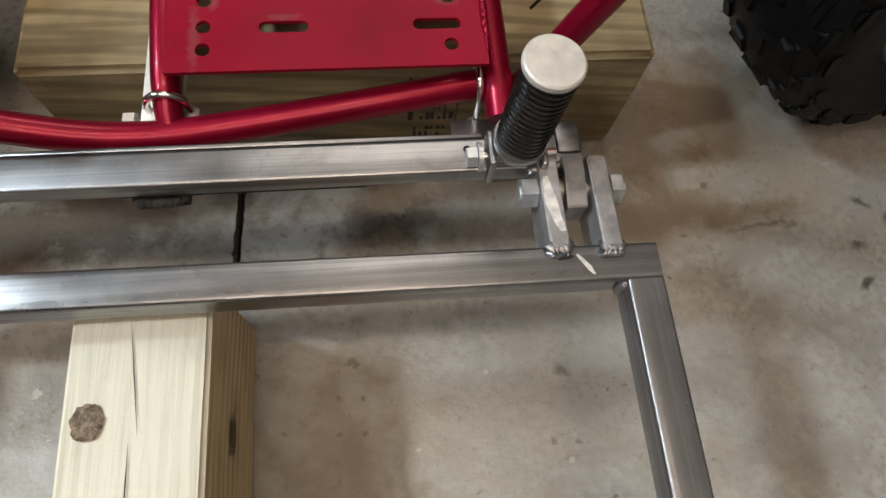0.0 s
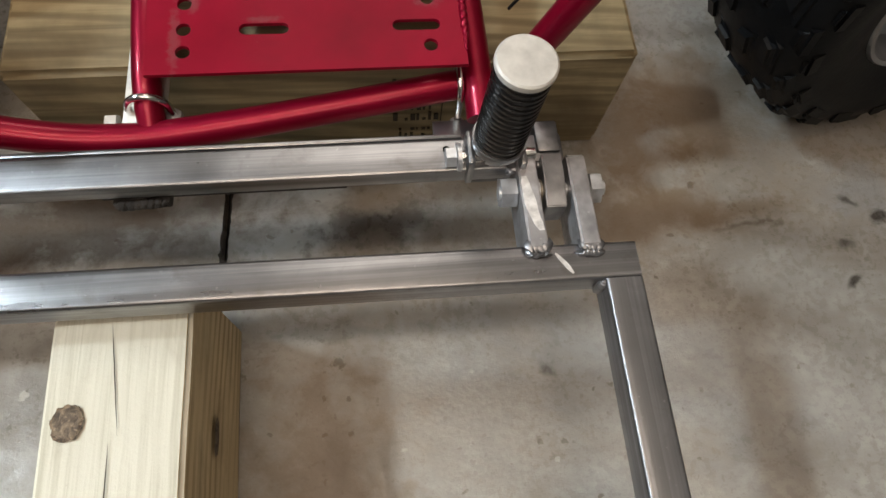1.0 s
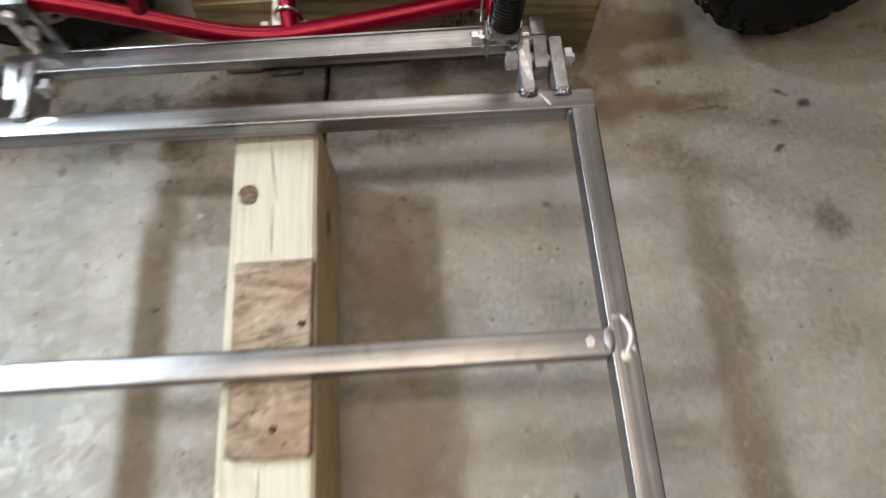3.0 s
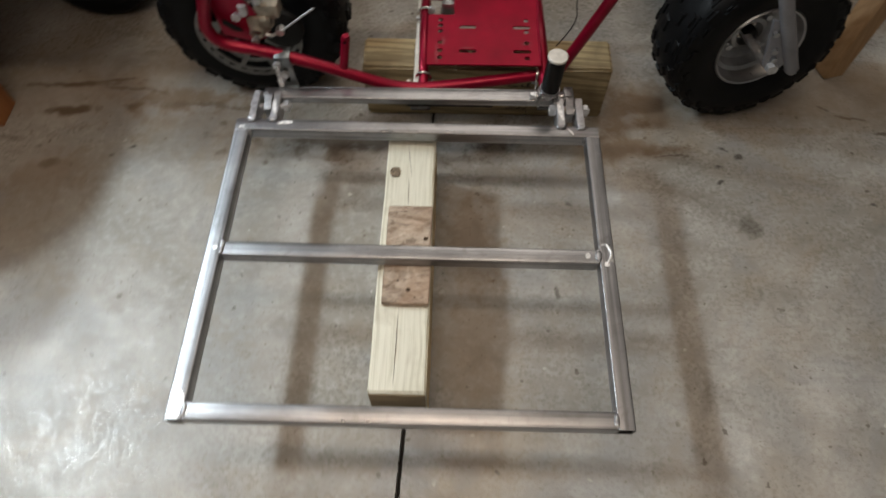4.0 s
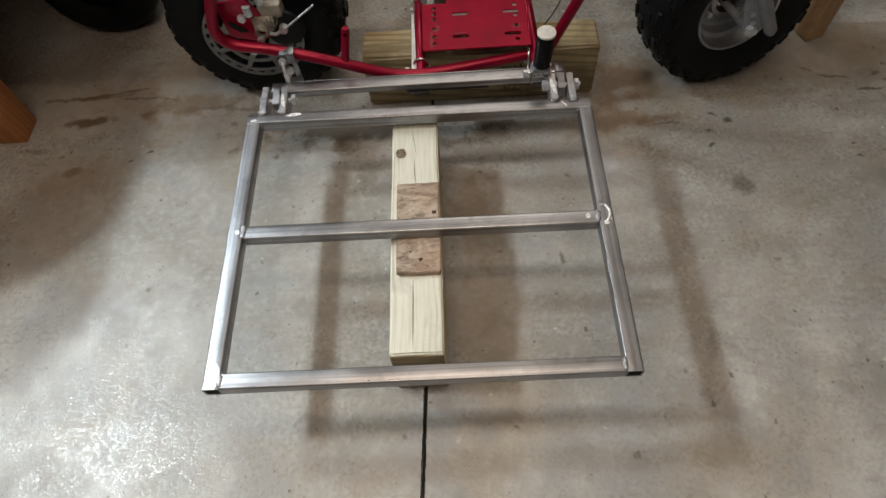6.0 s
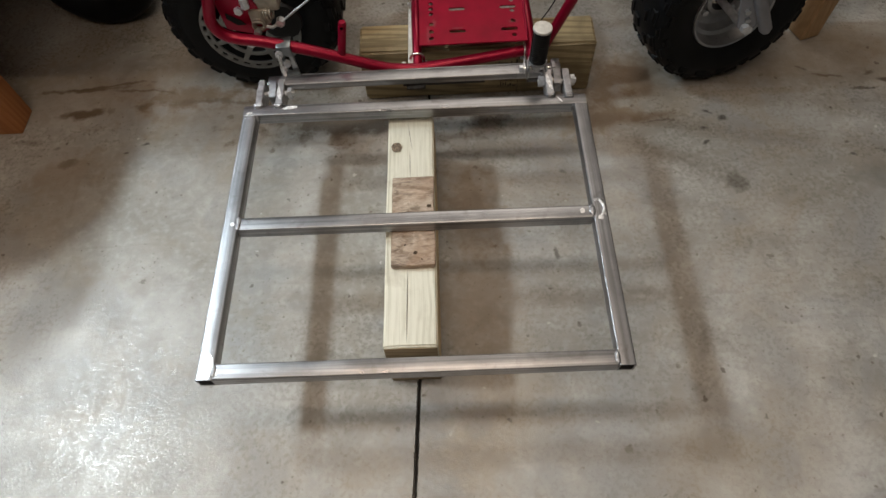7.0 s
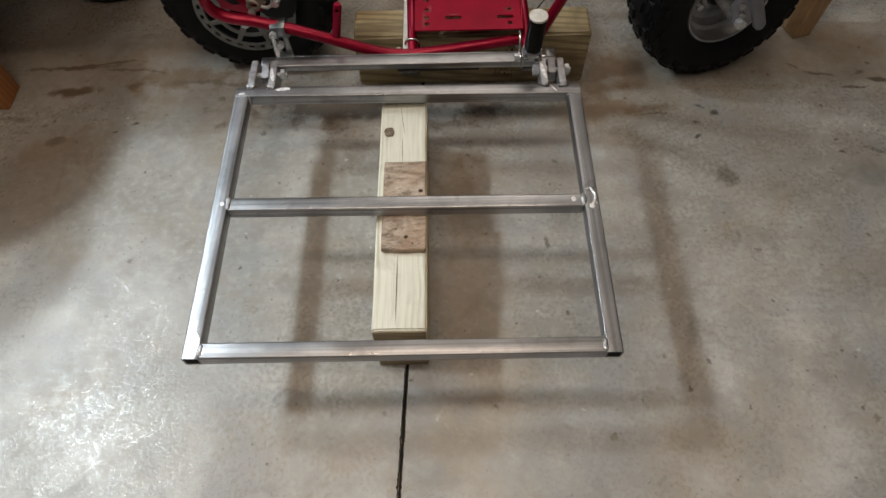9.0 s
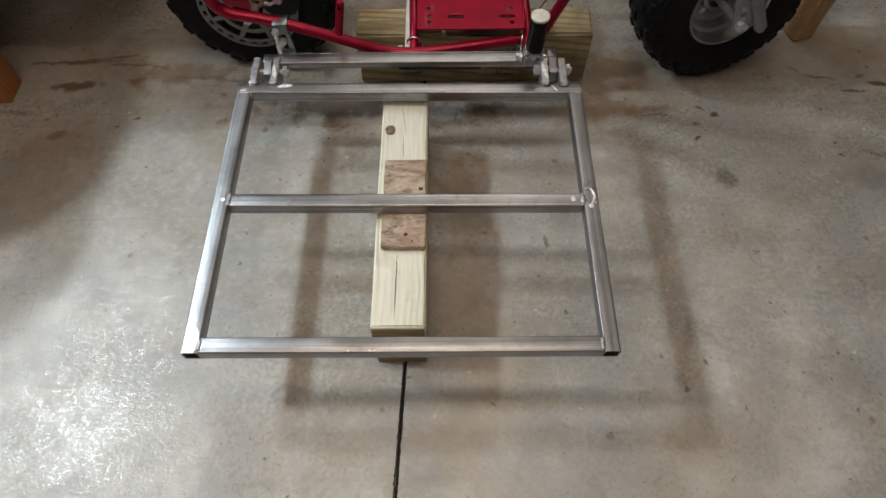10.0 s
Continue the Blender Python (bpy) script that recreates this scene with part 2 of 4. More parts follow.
    for x, y, a, b, turn, power, tone in STAINS_EAST + STAINS_WHEEL + STAINS_WEST + SHADE_AND_STAINS_BENCH + SHADE_AND_STAINS_MIDDLE + SHADE_AND_STAINS_UNDER:
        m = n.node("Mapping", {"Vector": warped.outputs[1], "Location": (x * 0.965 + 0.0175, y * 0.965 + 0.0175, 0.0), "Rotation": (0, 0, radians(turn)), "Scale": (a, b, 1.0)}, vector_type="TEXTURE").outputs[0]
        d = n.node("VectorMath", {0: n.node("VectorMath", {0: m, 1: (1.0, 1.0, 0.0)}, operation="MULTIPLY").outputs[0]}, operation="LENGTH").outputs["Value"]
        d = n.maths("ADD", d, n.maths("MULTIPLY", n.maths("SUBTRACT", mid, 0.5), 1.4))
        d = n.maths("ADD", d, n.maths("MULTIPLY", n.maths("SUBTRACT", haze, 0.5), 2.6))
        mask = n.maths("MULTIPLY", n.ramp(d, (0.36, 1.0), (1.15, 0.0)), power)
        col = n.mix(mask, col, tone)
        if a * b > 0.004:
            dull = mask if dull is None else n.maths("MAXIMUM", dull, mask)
    r = n.maths("ADD", n.maths("MULTIPLY", n.ramp(haze, (0.40, 0.0), (0.62, 1.0)), 0.14), n.maths("ADD", n.maths("MULTIPLY", mid, 0.10), 0.128))
    sparkle = n.noise(120.0, xy, 4, 0.65)
    r = n.maths("ADD", r, n.maths("MULTIPLY", n.ramp(sparkle, (0.44, 0.0), (0.56, 1.0)), 0.20))
    r = n.maths("ADD", r, n.maths("MULTIPLY", dull, 0.45))
    # a rougher strip beside the frame, put there to weaken a lamp's glare
    m = n.node("Mapping", {"Vector": warped.outputs[1], "Location": (-0.10, 0.41, 0.0), "Scale": (0.44, 0.32, 1.0)}, vector_type="TEXTURE").outputs[0]
    d = n.node("VectorMath", {0: n.node("VectorMath", {0: m, 1: (1.0, 1.0, 0.0)}, operation="MULTIPLY").outputs[0]}, operation="LENGTH").outputs["Value"]
    d = n.maths("ADD", d, n.maths("MULTIPLY", n.maths("SUBTRACT", mid, 0.5), 0.9))
    r = n.maths("ADD", r, n.maths("MULTIPLY", n.ramp(d, (0.35, 1.0), (1.0, 0.0)), 0.16))
    nor = n.bump(grit, 0.10, 0.0006, n.bump(flake, 0.33, 0.0014, n.bump(haze, 0.10, 0.004, n.bump(mid, 0.12, 0.006))))
    return n.out(col, r, 0.0, nor, Specular_IOR_Level=0.5)


BROWN, DARK, OIL, UMBER = (0.16, 0.11, 0.065), (0.055, 0.047, 0.04), (0.11, 0.10, 0.085), (0.075, 0.05, 0.03)
STAINS_EAST = [
    (0.988, 0.448, 0.030, 0.030, 0, 0.8, OIL), (0.980, 0.642, 0.012, 0.005, -30, 0.9, DARK), (0.961, 0.592, 0.011, 0.006, 0, 0.75, DARK),
    (1.001, 0.622, 0.012, 0.009, 15, 0.95, DARK), (0.952, 0.559, 0.016, 0.005, 25, 0.95, DARK), (1.254, 0.506, 0.0055, 0.0055, 0, 0.98, DARK),
    (1.30, 0.45, 0.075, 0.06, 0, 0.5, OIL), (1.222, 0.760, 0.030, 0.005, -36, 0.9, DARK),
]
STAINS_WHEEL = [
    (1.275, 0.732, 0.050, 0.006, -14, 0.85, UMBER), (1.368, 0.738, 0.030, 0.009, 10, 0.75, UMBER), (1.405, 0.716, 0.035, 0.009, -8, 0.95, DARK),
    (1.335, 0.692, 0.035, 0.004, -8, 0.85, DARK), (1.326, 0.51, 0.035, 0.006, -30, 0.7, OIL), (1.10, 0.70, 0.22, 0.012, 0, 0.35, BROWN),
    (1.25, 0.80, 0.30, 0.11, 0, 0.40, BROWN), (1.02, 0.30, 0.05, 0.035, 0, 0.25, OIL),
]
STAINS_WEST = [
    (-0.303, 0.621, 0.009, 0.005, 20, 0.95, DARK), (-0.337, 0.601, 0.006, 0.0045, 0, 0.9, DARK), (-0.455, 0.725, 0.070, 0.013, 4, 0.95, UMBER),
    (-0.49, 0.802, 0.16, 0.008, 2, 0.9, UMBER), (-0.43, 0.812, 0.13, 0.006, 6, 0.9, UMBER), (-0.331, 0.737, 0.020, 0.009, 5, 0.85, UMBER),
    (-0.22, 0.762, 0.15, 0.045, -3, 0.62, BROWN), (-0.14, 0.745, 0.16, 0.010, -2, 0.6, UMBER),
]
# the broad BROWN patches paint the shade by the bench, small marks are stains
SHADE_AND_STAINS_BENCH = [
    (-0.35, 0.79, 0.10, 0.005, -6, 0.8, UMBER), (-0.468, 0.575, 0.022, 0.013, 10, 0.7, UMBER), (-0.505, 0.621, 0.010, 0.008, 0, 0.7, OIL),
    (-0.58, 0.645, 0.05, 0.010, 0, 0.5, OIL), (-0.42, 0.80, 0.42, 0.13, 2, 0.35, BROWN), (-0.10, 0.70, 0.24, 0.10, -3, 0.35, BROWN),
    (-0.47, 0.50, 0.10, 0.16, 0, 0.30, BROWN), (-0.45, 0.55, 0.12, 0.05, 20, 0.3, BROWN),
]
# tall BROWN patches paint the timber's shadow, the thin DARK streak another shadow
SHADE_AND_STAINS_MIDDLE = [
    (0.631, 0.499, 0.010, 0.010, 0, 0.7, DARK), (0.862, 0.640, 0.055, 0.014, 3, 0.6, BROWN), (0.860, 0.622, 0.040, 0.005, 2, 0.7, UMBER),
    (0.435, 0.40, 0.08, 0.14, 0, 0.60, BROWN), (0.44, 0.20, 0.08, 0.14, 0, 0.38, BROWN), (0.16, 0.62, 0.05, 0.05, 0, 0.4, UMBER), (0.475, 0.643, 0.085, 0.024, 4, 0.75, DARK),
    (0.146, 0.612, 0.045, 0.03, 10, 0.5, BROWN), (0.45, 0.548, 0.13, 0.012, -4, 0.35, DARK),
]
# wide patches: part stain, part painted shade between bars and beside the beam
SHADE_AND_STAINS_UNDER = [
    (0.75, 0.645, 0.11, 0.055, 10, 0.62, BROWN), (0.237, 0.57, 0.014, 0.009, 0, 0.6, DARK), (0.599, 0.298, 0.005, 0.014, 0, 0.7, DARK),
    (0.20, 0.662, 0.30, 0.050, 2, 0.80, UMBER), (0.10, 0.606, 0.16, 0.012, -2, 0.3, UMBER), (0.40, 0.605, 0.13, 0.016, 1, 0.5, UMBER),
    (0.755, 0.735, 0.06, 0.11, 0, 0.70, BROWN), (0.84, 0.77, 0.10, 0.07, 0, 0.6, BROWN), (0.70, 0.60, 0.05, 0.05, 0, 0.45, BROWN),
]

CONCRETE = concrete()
JOINT_DIRT = plain("joint_dirt", (0.011, 0.009, 0.007), 0.9, 0, 0.5, 60, 0.5)
STEEL_X, STEEL_Y = steel("mill_steel_x", (4, 260, 260), 0.40, 0.33, metal=0.96), steel("mill_steel_y", (260, 4, 260), 0.37, 0.39, metal=0.92)
GROUND_STEEL = steel("ground_steel", (90, 90, 120), 0.60, 0.40, metal=0.7)
GALV = steel("galvanised_steel", (50, 50, 50), 0.42, 0.34, (0.88, 0.95, 1.0))
TAB_STEEL = steel("cut_steel", (60, 60, 90), 0.36, 0.40)
DARK_STEEL = steel("dark_scaled_steel", (60, 60, 60), 0.2, 0.42)
BRIGHT = plain("bright_ground_steel", (0.88, 0.88, 0.88), 0.42, 0.6, 0.35, 160, 0.25)
WELD = steel("weld_bead", (120, 120, 120), 0.46, 0.40, metal=0.85)
ZINC = plain("zinc_plate", (0.62, 0.64, 0.67), 0.32, 0.7, 0.3, 90, 0.12)
DISC_GREY = plain("disc_grey", (0.19, 0.19, 0.185), 0.5, 0.6, 0.3, 40, 0.1)
CHROME = plain("chrome", (0.78, 0.78, 0.78), 0.16, 1.0, 0.15, 50, 0.02)
ALLOY = plain("cast_alloy", (0.40, 0.41, 0.43), 0.32, 0.95, 0.25, 30, 0.15)
FORK_GREY = plain("grey_fork_paint", (0.24, 0.25, 0.28), 0.45, 0.3, 0.2, 25, 0.05)
RED = paint("candy_red_paint", (0.255, 0.002, 0.024), 0.36, 0.6, 0.25)
PLATE_RED = paint("rubbed_red_paint", (0.25, 0.003, 0.020), 0.55, 0.0, 0.04, ((0.030, -0.095, 0.005, 0.03), (0.042, -0.062, 0.006, 0.012), (0.205, -0.066, 0.012, 0.008), (0.197, -0.086, 0.012, 0.004), (0.090, -0.079, 0.014, 0.003)), 0.10)
RUBBER = plain("tyre_rubber", (0.0040, 0.0046, 0.0056), 0.46, 0.0, 0.5, 30, 0.25, 0.14)
GRIP = plain("peg_rubber", (0.0025, 0.0025, 0.003), 0.30, 0.0, 0.4, 60, 0.1, 0.25)
CAP_GREY = plain("worn_cast_cap", (0.62, 0.60, 0.56), 0.5, 0.25, 0.22, 70, 0.15)
# black for burnt scale, and for the shade painted under the mount bar
SCALE_AND_SHADE = plain("mill_scale_and_shade", (0.045, 0.042, 0.04), 0.75, 0.2, 0.6, 90, 0.6, 0.25)
BORE_SHADE = plain("bore_shade_black", (0.008, 0.008, 0.008), 0.8, 0.0, 0.3, 60, 0.1, 0.1)
DIRTY_BRASS = plain("dull_plated_metal", (0.36, 0.325, 0.27), 0.48, 0.7, 0.4, 60, 0.2)
BLACK = plain("black_plastic", (0.006, 0.006, 0.006), 0.5, 0, 0.35, 40, 0.1, 0.25)
PALE_WOOD = pine_face("pale_treated_pine", (0.67, 0.655, 0.56), (0.33, 0.31, 0.215), (0.28, 0.235, 0.16), 0.80, 0.42)
# yellower side wood, its pale tone also raised for the light it catches
LIT_PINE_SIDE = pine_face("lit_pine_side", (0.80, 0.65, 0.39), (0.36, 0.235, 0.10), (0.22, 0.14, 0.06), 0.9, 0.45)
SHIM_WOOD = old_board()
# end grain, browner by itself and darkened further for the dim front side
SHADED_END_WOOD = wood("shaded_end_grain", "x", (0.31, 0.245, 0.145), (0.18, 0.13, 0.07), (0.13, 0.095, 0.05), 0.4)
BEAM_WOOD = wood("green_treated_pine", "x", (0.43, 0.345, 0.195), (0.15, 0.11, 0.055), (0.09, 0.065, 0.032), 0.6, 0.8, 0.7)
ORANGE_WOOD = wood("stained_pine", "z", (0.52, 0.22, 0.075), (0.36, 0.13, 0.04), (0.25, 0.085, 0.028))
TAN_WOOD = wood("tan_pine", "z", (0.42, 0.275, 0.15), (0.29, 0.18, 0.09), (0.22, 0.13, 0.065))


def knot_wood(name, dark, pale, at):
    n = Nodes(name)
    a, b = n.noise(150.0, None, 5, 0.7, 1.0), n.noise(420.0, None, 3)
    col = n.mix(n.ramp(a, (0.40, 0.0), (at, 1.0)), dark, pale)
    col = n.mix(n.ramp(b, (0.56, 0.0), (0.72, 0.7)), col, tuple(1.25 * c for c in pale))
    return n.out(col, 0.75, 0.0, n.bump(a, 0.6, 0.002))


KNOT_BARK = knot_wood("knot_bark", (0.05, 0.034, 0.022), (0.30, 0.22, 0.14), 0.66)
KNOT = knot_wood("knot_heart", (0.055, 0.04, 0.028), (0.29, 0.22, 0.15), 0.72)
CHECK = plain("drying_check", (0.05, 0.03, 0.015), 0.9)
INK = plain("stamp_ink", (0.045, 0.035, 0.022), 0.8, 0, 0.6, 200, 0.1)
WALL = plain("painted_wall", (0.45, 0.435, 0.41), 0.7, 0, 0.08, 3, 0.1)
CEILING = plain("white_ceiling", (0.78, 0.77, 0.74), 0.8, 0, 0.06, 3, 0.1)
WHITE = plain("white_enamel", (0.8, 0.8, 0.78), 0.4, 0, 0.05)


# ---- mesh helpers: everything is written in the room's metres ----
def mesh_of(bm, mat, origin, smooth=40):
    bmesh.ops.recalc_face_normals(bm, faces=bm.faces)
    me = bpy.data.meshes.new("mesh")
    bmesh.ops.translate(bm, verts=bm.verts, vec=-Vector(origin))
    bm.to_mesh(me)
    bm.free()
    me.materials.append(mat)
    if smooth:
        me.polygons.foreach_set("use_smooth", [True] * len(me.polygons))
        me.set_sharp_from_angle(angle=radians(smooth))
    return me


def base_of(ob):
    p = Vector((0, 0, 0))
    while ob is not None:
        p, ob = p + ob.location, ob.parent
    return p


def part(name, bm, mat, parent, label="", smooth=40):
    ob = new(name, mesh_of(bm, mat, base_of(parent), smooth))
    ob.parent = parent
    return tagged(ob, label)


def thing(name, at, label, category, group="", kind=""):
    ob = new(name)
    ob.empty_display_size, ob.location = 0.05, at
    return tagged(ob, label, category, group, kind)


def solid(name, bm, mat, at, label, category="", group="", kind="", smooth=40):
    ob = new(name, mesh_of(bm, mat, at, smooth))
    ob.location = at
    return tagged(ob, label, category, group, kind)


def box(x0, x1, y0, y1, z0, z1, bevel=0.0, seg=2, bm=None):
    own = bmesh.new()
    bmesh.ops.create_cube(own, size=1.0, matrix=Matrix.Translation(((x0 + x1) / 2, (y0 + y1) / 2, (z0 + z1) / 2)) @ Matrix.Diagonal((x1 - x0, y1 - y0, z1 - z0, 1)))
    if bevel:
        bmesh.ops.bevel(own, geom=own.edges[:], offset=bevel, segments=seg, affect="EDGES", profile=0.5)
    return own if bm is None else join(bm, own)


def join(bm, other, m=None):
    me = bpy.data.meshes.new("tmp")
    if m is not None:
        bmesh.ops.transform(other, matrix=m, verts=other.verts)
    other.to_mesh(me)
    other.free()
    bm.from_mesh(me)
    bpy.data.meshes.remove(me)
    return bm


def smooth_path(points, steps=8):
    pts = [Vector(p) for p in points]
    out = []
    for i in range(len(pts) - 1):
        p0, p1, p2, p3 = pts[max(i - 1, 0)], pts[i], pts[i + 1], pts[min(i + 2, len(pts) - 1)]
        for k in range(steps):
            t = k / steps
            out.append(0.5 * (2 * p1 + (p2 - p0) * t + (2 * p0 - 5 * p1 + 4 * p2 - p3) * t * t + (3 * p1 - p0 - 3 * p2 + p3) * t ** 3))
    return out + [pts[-1]]


def tube(points, r, seg=16, bm=None, cap=True, radii=None):
    bm = bm or bmesh.new()
    pts = [Vector(p) for p in points]
    side = None
    rings = []
    for i, p in enumerate(pts):
        d = (pts[min(i + 1, len(pts) - 1)] - pts[max(i - 1, 0)]).normalized()
        if side is None:
            side = d.orthogonal().normalized()
        side = (side - d * side.dot(d)).normalized()
        up = d.cross(side)
        rr = radii[i] if radii else r
        rings.append([bm.verts.new(p + rr * (math.cos(a) * side + math.sin(a) * up)) for a in [2 * math.pi * k / seg for k in range(seg)]])
    for a, b in zip(rings, rings[1:]):
        for k in range(seg):
            bm.faces.new((a[k], a[(k + 1) % seg], b[(k + 1) % seg], b[k]))
    if cap:
        bm.faces.new(rings[0][::-1])
        bm.faces.new(rings[-1])
    return bm


def ring(points, r, seg=10, bm=None):
    bm = bm or bmesh.new()
    pts = [Vector(p) for p in points]
    n = len(pts)
    centre = sum(pts, Vector()) / n
    rings = []
    for i, p in enumerate(pts):
        d = (pts[(i + 1) % n] - pts[i - 1]).normalized()
        side = (p - centre)
        side = (side - d * side.dot(d)).normalized()
        up = d.cross(side)
        rings.append([bm.verts.new(p + r * (math.cos(a) * side + math.sin(a) * up)) for a in [2 * math.pi * k / seg for k in range(seg)]])
    for i in range(n):
        a, b = rings[i], rings[(i + 1) % n]
        for k in range(seg):
            bm.faces.new((a[k], a[(k + 1) % seg], b[(k + 1) % seg], b[k]))
    return bm


def lathe(profile, m, seg=64, closed=False):
    """Turns (along, radius) pairs round the local y axis."""
    bm = bmesh.new()
    rings = []
    for o, r in profile:
        rings.append([bm.verts.new(m @ Vector((r * math.cos(a), o, r * math.sin(a)))) for a in [2 * math.pi * k / seg for k in range(seg)]])
    pairs = list(zip(rings, rings[1:])) + ([(rings[-1], rings[0])] if closed else [])
    for a, b in pairs:
        for k in range(seg):
            bm.faces.new((a[k], a[(k + 1) % seg], b[(k + 1) % seg], b[k]))
    if not closed:
        for r, flip in ((rings[0], 1), (rings[-1], 0)):
            if (r[0].co - r[seg // 2].co).length < 0.012:
                bm.faces.new(r[::-1] if flip else r)
    return bm


def rounded(size, radius, n=4):
    h = size / 2 - radius
    out = []
    for cx, cy, a0 in ((h, h, 0), (-h, h, 90), (-h, -h, 180), (h, -h, 270)):
        for k in range(n + 1):
            a = radians(a0 + 90 * k / n)
            out.append((cx + radius * math.cos(a), cy + radius * math.sin(a)))
    return out


def square_tube(axis, lo, hi, u, v, size=0.0254, wall=0.0022, radius=0.0026):
    """A hollow square tube with rounded corners and open ends, along x or y, centred on the other two."""
    bm = bmesh.new()
    outer, inner = rounded(size, radius), rounded(size - 2 * wall, max(radius - wall, 0.0006))

    def at(s, p):
        return bm.verts.new((s, u + p[0], v + p[1]) if axis == "x" else (u + p[0], s, v + p[1]))
    cuts = [lo + (hi - lo) * k / 24 for k in range(25)]
    rows = [[at(s, p) for p in outer] for s in cuts]
    ins = [[at(s, p) for p in inner] for s in (lo, hi)]
    n = len(outer)
    for a, b in zip(rows, rows[1:]):
        for k in range(n):
            bm.faces.new((a[k], a[(k + 1) % n], b[(k + 1) % n], b[k]))
    for k in range(n):
        j = (k + 1) % n
        bm.faces.new((ins[0][k], ins[0][j], ins[1][j], ins[1][k]))
        bm.faces.new((rows[0][k], rows[0][j], ins[0][j], ins[0][k]))
        bm.faces.new((rows[-1][k], rows[-1][j], ins[1][j], ins[1][k]))
    return bm


def bead(p0, p1, r, count=7, flat=0.7, seed=1):
    """A weld: one lumpy skin with a ripple for each dab."""
    rnd = random.Random(seed)
    p0, p1 = Vector(p0), Vector(p1)
    n = count * 10
    pts, radii = [], []
    side = (p1 - p0).orthogonal().normalized()
    for k in range(n + 1):
        t = k / n
        end = min(1.0, 5 * t + 0.35, 5 * (1 - t) + 0.35)
        pts.append(p0.lerp(p1, t) + side * r * 0.12 * math.sin(7 * t * count + seed))
        radii.append(r * end * (0.80 + 0.24 * abs(math.sin(math.pi * t * count)) + rnd.uniform(-0.05, 0.05)))
    bm = tube(pts, r, 20, None, True, radii)
    for v in bm.verts:
        v.co += 0.16 * r * noise.noise_vector(v.co * 170) + 0.04 * r * noise.noise_vector(v.co * 600)
    z = (p0.z + p1.z) / 2
    if abs(p1.z - p0.z) < 0.004:
        for v in bm.verts:
            v.co.z = z + (v.co.z - z) * flat
    return bm


def hexagon(c, axis, r, length, bm=None):
    """A nut or bolt head, its flats round the axis x, y or z."""
    own = bmesh.new()
    bmesh.ops.create_cone(own, cap_ends=True, segments=6, radius1=r, radius2=r, depth=length)
    turn = {"x": pose(0, 0, 0, 0, 90, 0), "y": pose(0, 0, 0, 90, 0, 0), "z": Matrix()}[axis]
    bmesh.ops.transform(own, matrix=Matrix.Translation(c) @ turn, verts=own.verts)
    return own if bm is None else join(bm, own)


def prism(poly, axis, lo, hi, bevel=0.0):
    """An outline in the two other axes, drawn out along one."""
    bm = bmesh.new()

    def at(p, s):
        return {"x": (s, *p), "y": (p[0], s, p[1]), "z": (*p, s)}[axis]
    a, b = [bm.verts.new(at(p, lo)) for p in poly], [bm.verts.new(at(p, hi)) for p in poly]
    bm.faces.new(a), bm.faces.new(b[::-1])
    for k in range(len(poly)):
        bm.faces.new((a[k], b[k], b[(k + 1) % len(poly)], a[(k + 1) % len(poly)]))
    bmesh.ops.recalc_face_normals(bm, faces=bm.faces)
    if bevel:
        bmesh.ops.bevel(bm, geom=bm.edges[:], offset=bevel, segments=2, affect="EDGES")
    return bm


# ---- the room: slab with a sawn joint, walls, ceiling, tube lamps ----
X0, X1, Y0, Y1, TOP = -3.3, 3.6, -2.6, 3.6, 2.95


def floor_mesh():
    """The slab, with the joint sawn into it as a real groove with chipped edges."""
    rnd = random.Random(4)
    bm = bmesh.new()
    ys = [Y0 + (Y1 - Y0) * k / 40 for k in range(41)]
    ys = sorted(set([y for y in ys if y < -0.5 or y > 1.2] + [-0.5 + 1.7 * k / 560 for k in range(561)]))
    rows = []
    for y in ys:
        x = 0.321 + 0.038 * y + 0.0015 * math.sin(9 * y)
        chip = 0.0022 if rnd.random() < 0.06 else 0.0
        a = x - 0.0029 - 0.0016 * abs(noise.noise(Vector((y * 60, 1.0, 0)))) - rnd.uniform(0, 0.0010) - chip * rnd.random()
        b = x + 0.0029 + 0.0016 * abs(noise.noise(Vector((y * 60, 7.0, 0)))) + rnd.uniform(0, 0.0010) + chip * rnd.random()
        rows.append([bm.verts.new(v) for v in ((X0, y, 0), (a - 0.02, y, 0), (a, y, 0), (a + 0.0012, y, -0.016), (b - 0.0012, y, -0.016), (b, y, 0), (b + 0.02, y, 0), (X1, y, 0))])
    for p, q in zip(rows, rows[1:]):
        for k in range(7):
            bm.faces.new((p[k], p[k + 1], q[k + 1], q[k]))
    return bm


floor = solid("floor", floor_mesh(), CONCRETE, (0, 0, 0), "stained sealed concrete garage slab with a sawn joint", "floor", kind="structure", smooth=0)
dirt = bmesh.new()
for y in (Y0, -0.5, 1.2, Y1):
    x = 0.321 + 0.038 * y
    dirt.verts.new((x - 0.0030, y, -0.0125)), dirt.verts.new((x + 0.0030, y, -0.0125))
dirt.verts.ensure_lookup_table()
for k in (0, 2, 4):
    dirt.faces.new((dirt.verts[k], dirt.verts[k + 1], dirt.verts[k + 3], dirt.verts[k + 2]))
part("joint_filler", dirt, JOINT_DIRT, floor, "black dirt packed in the joint", smooth=0)
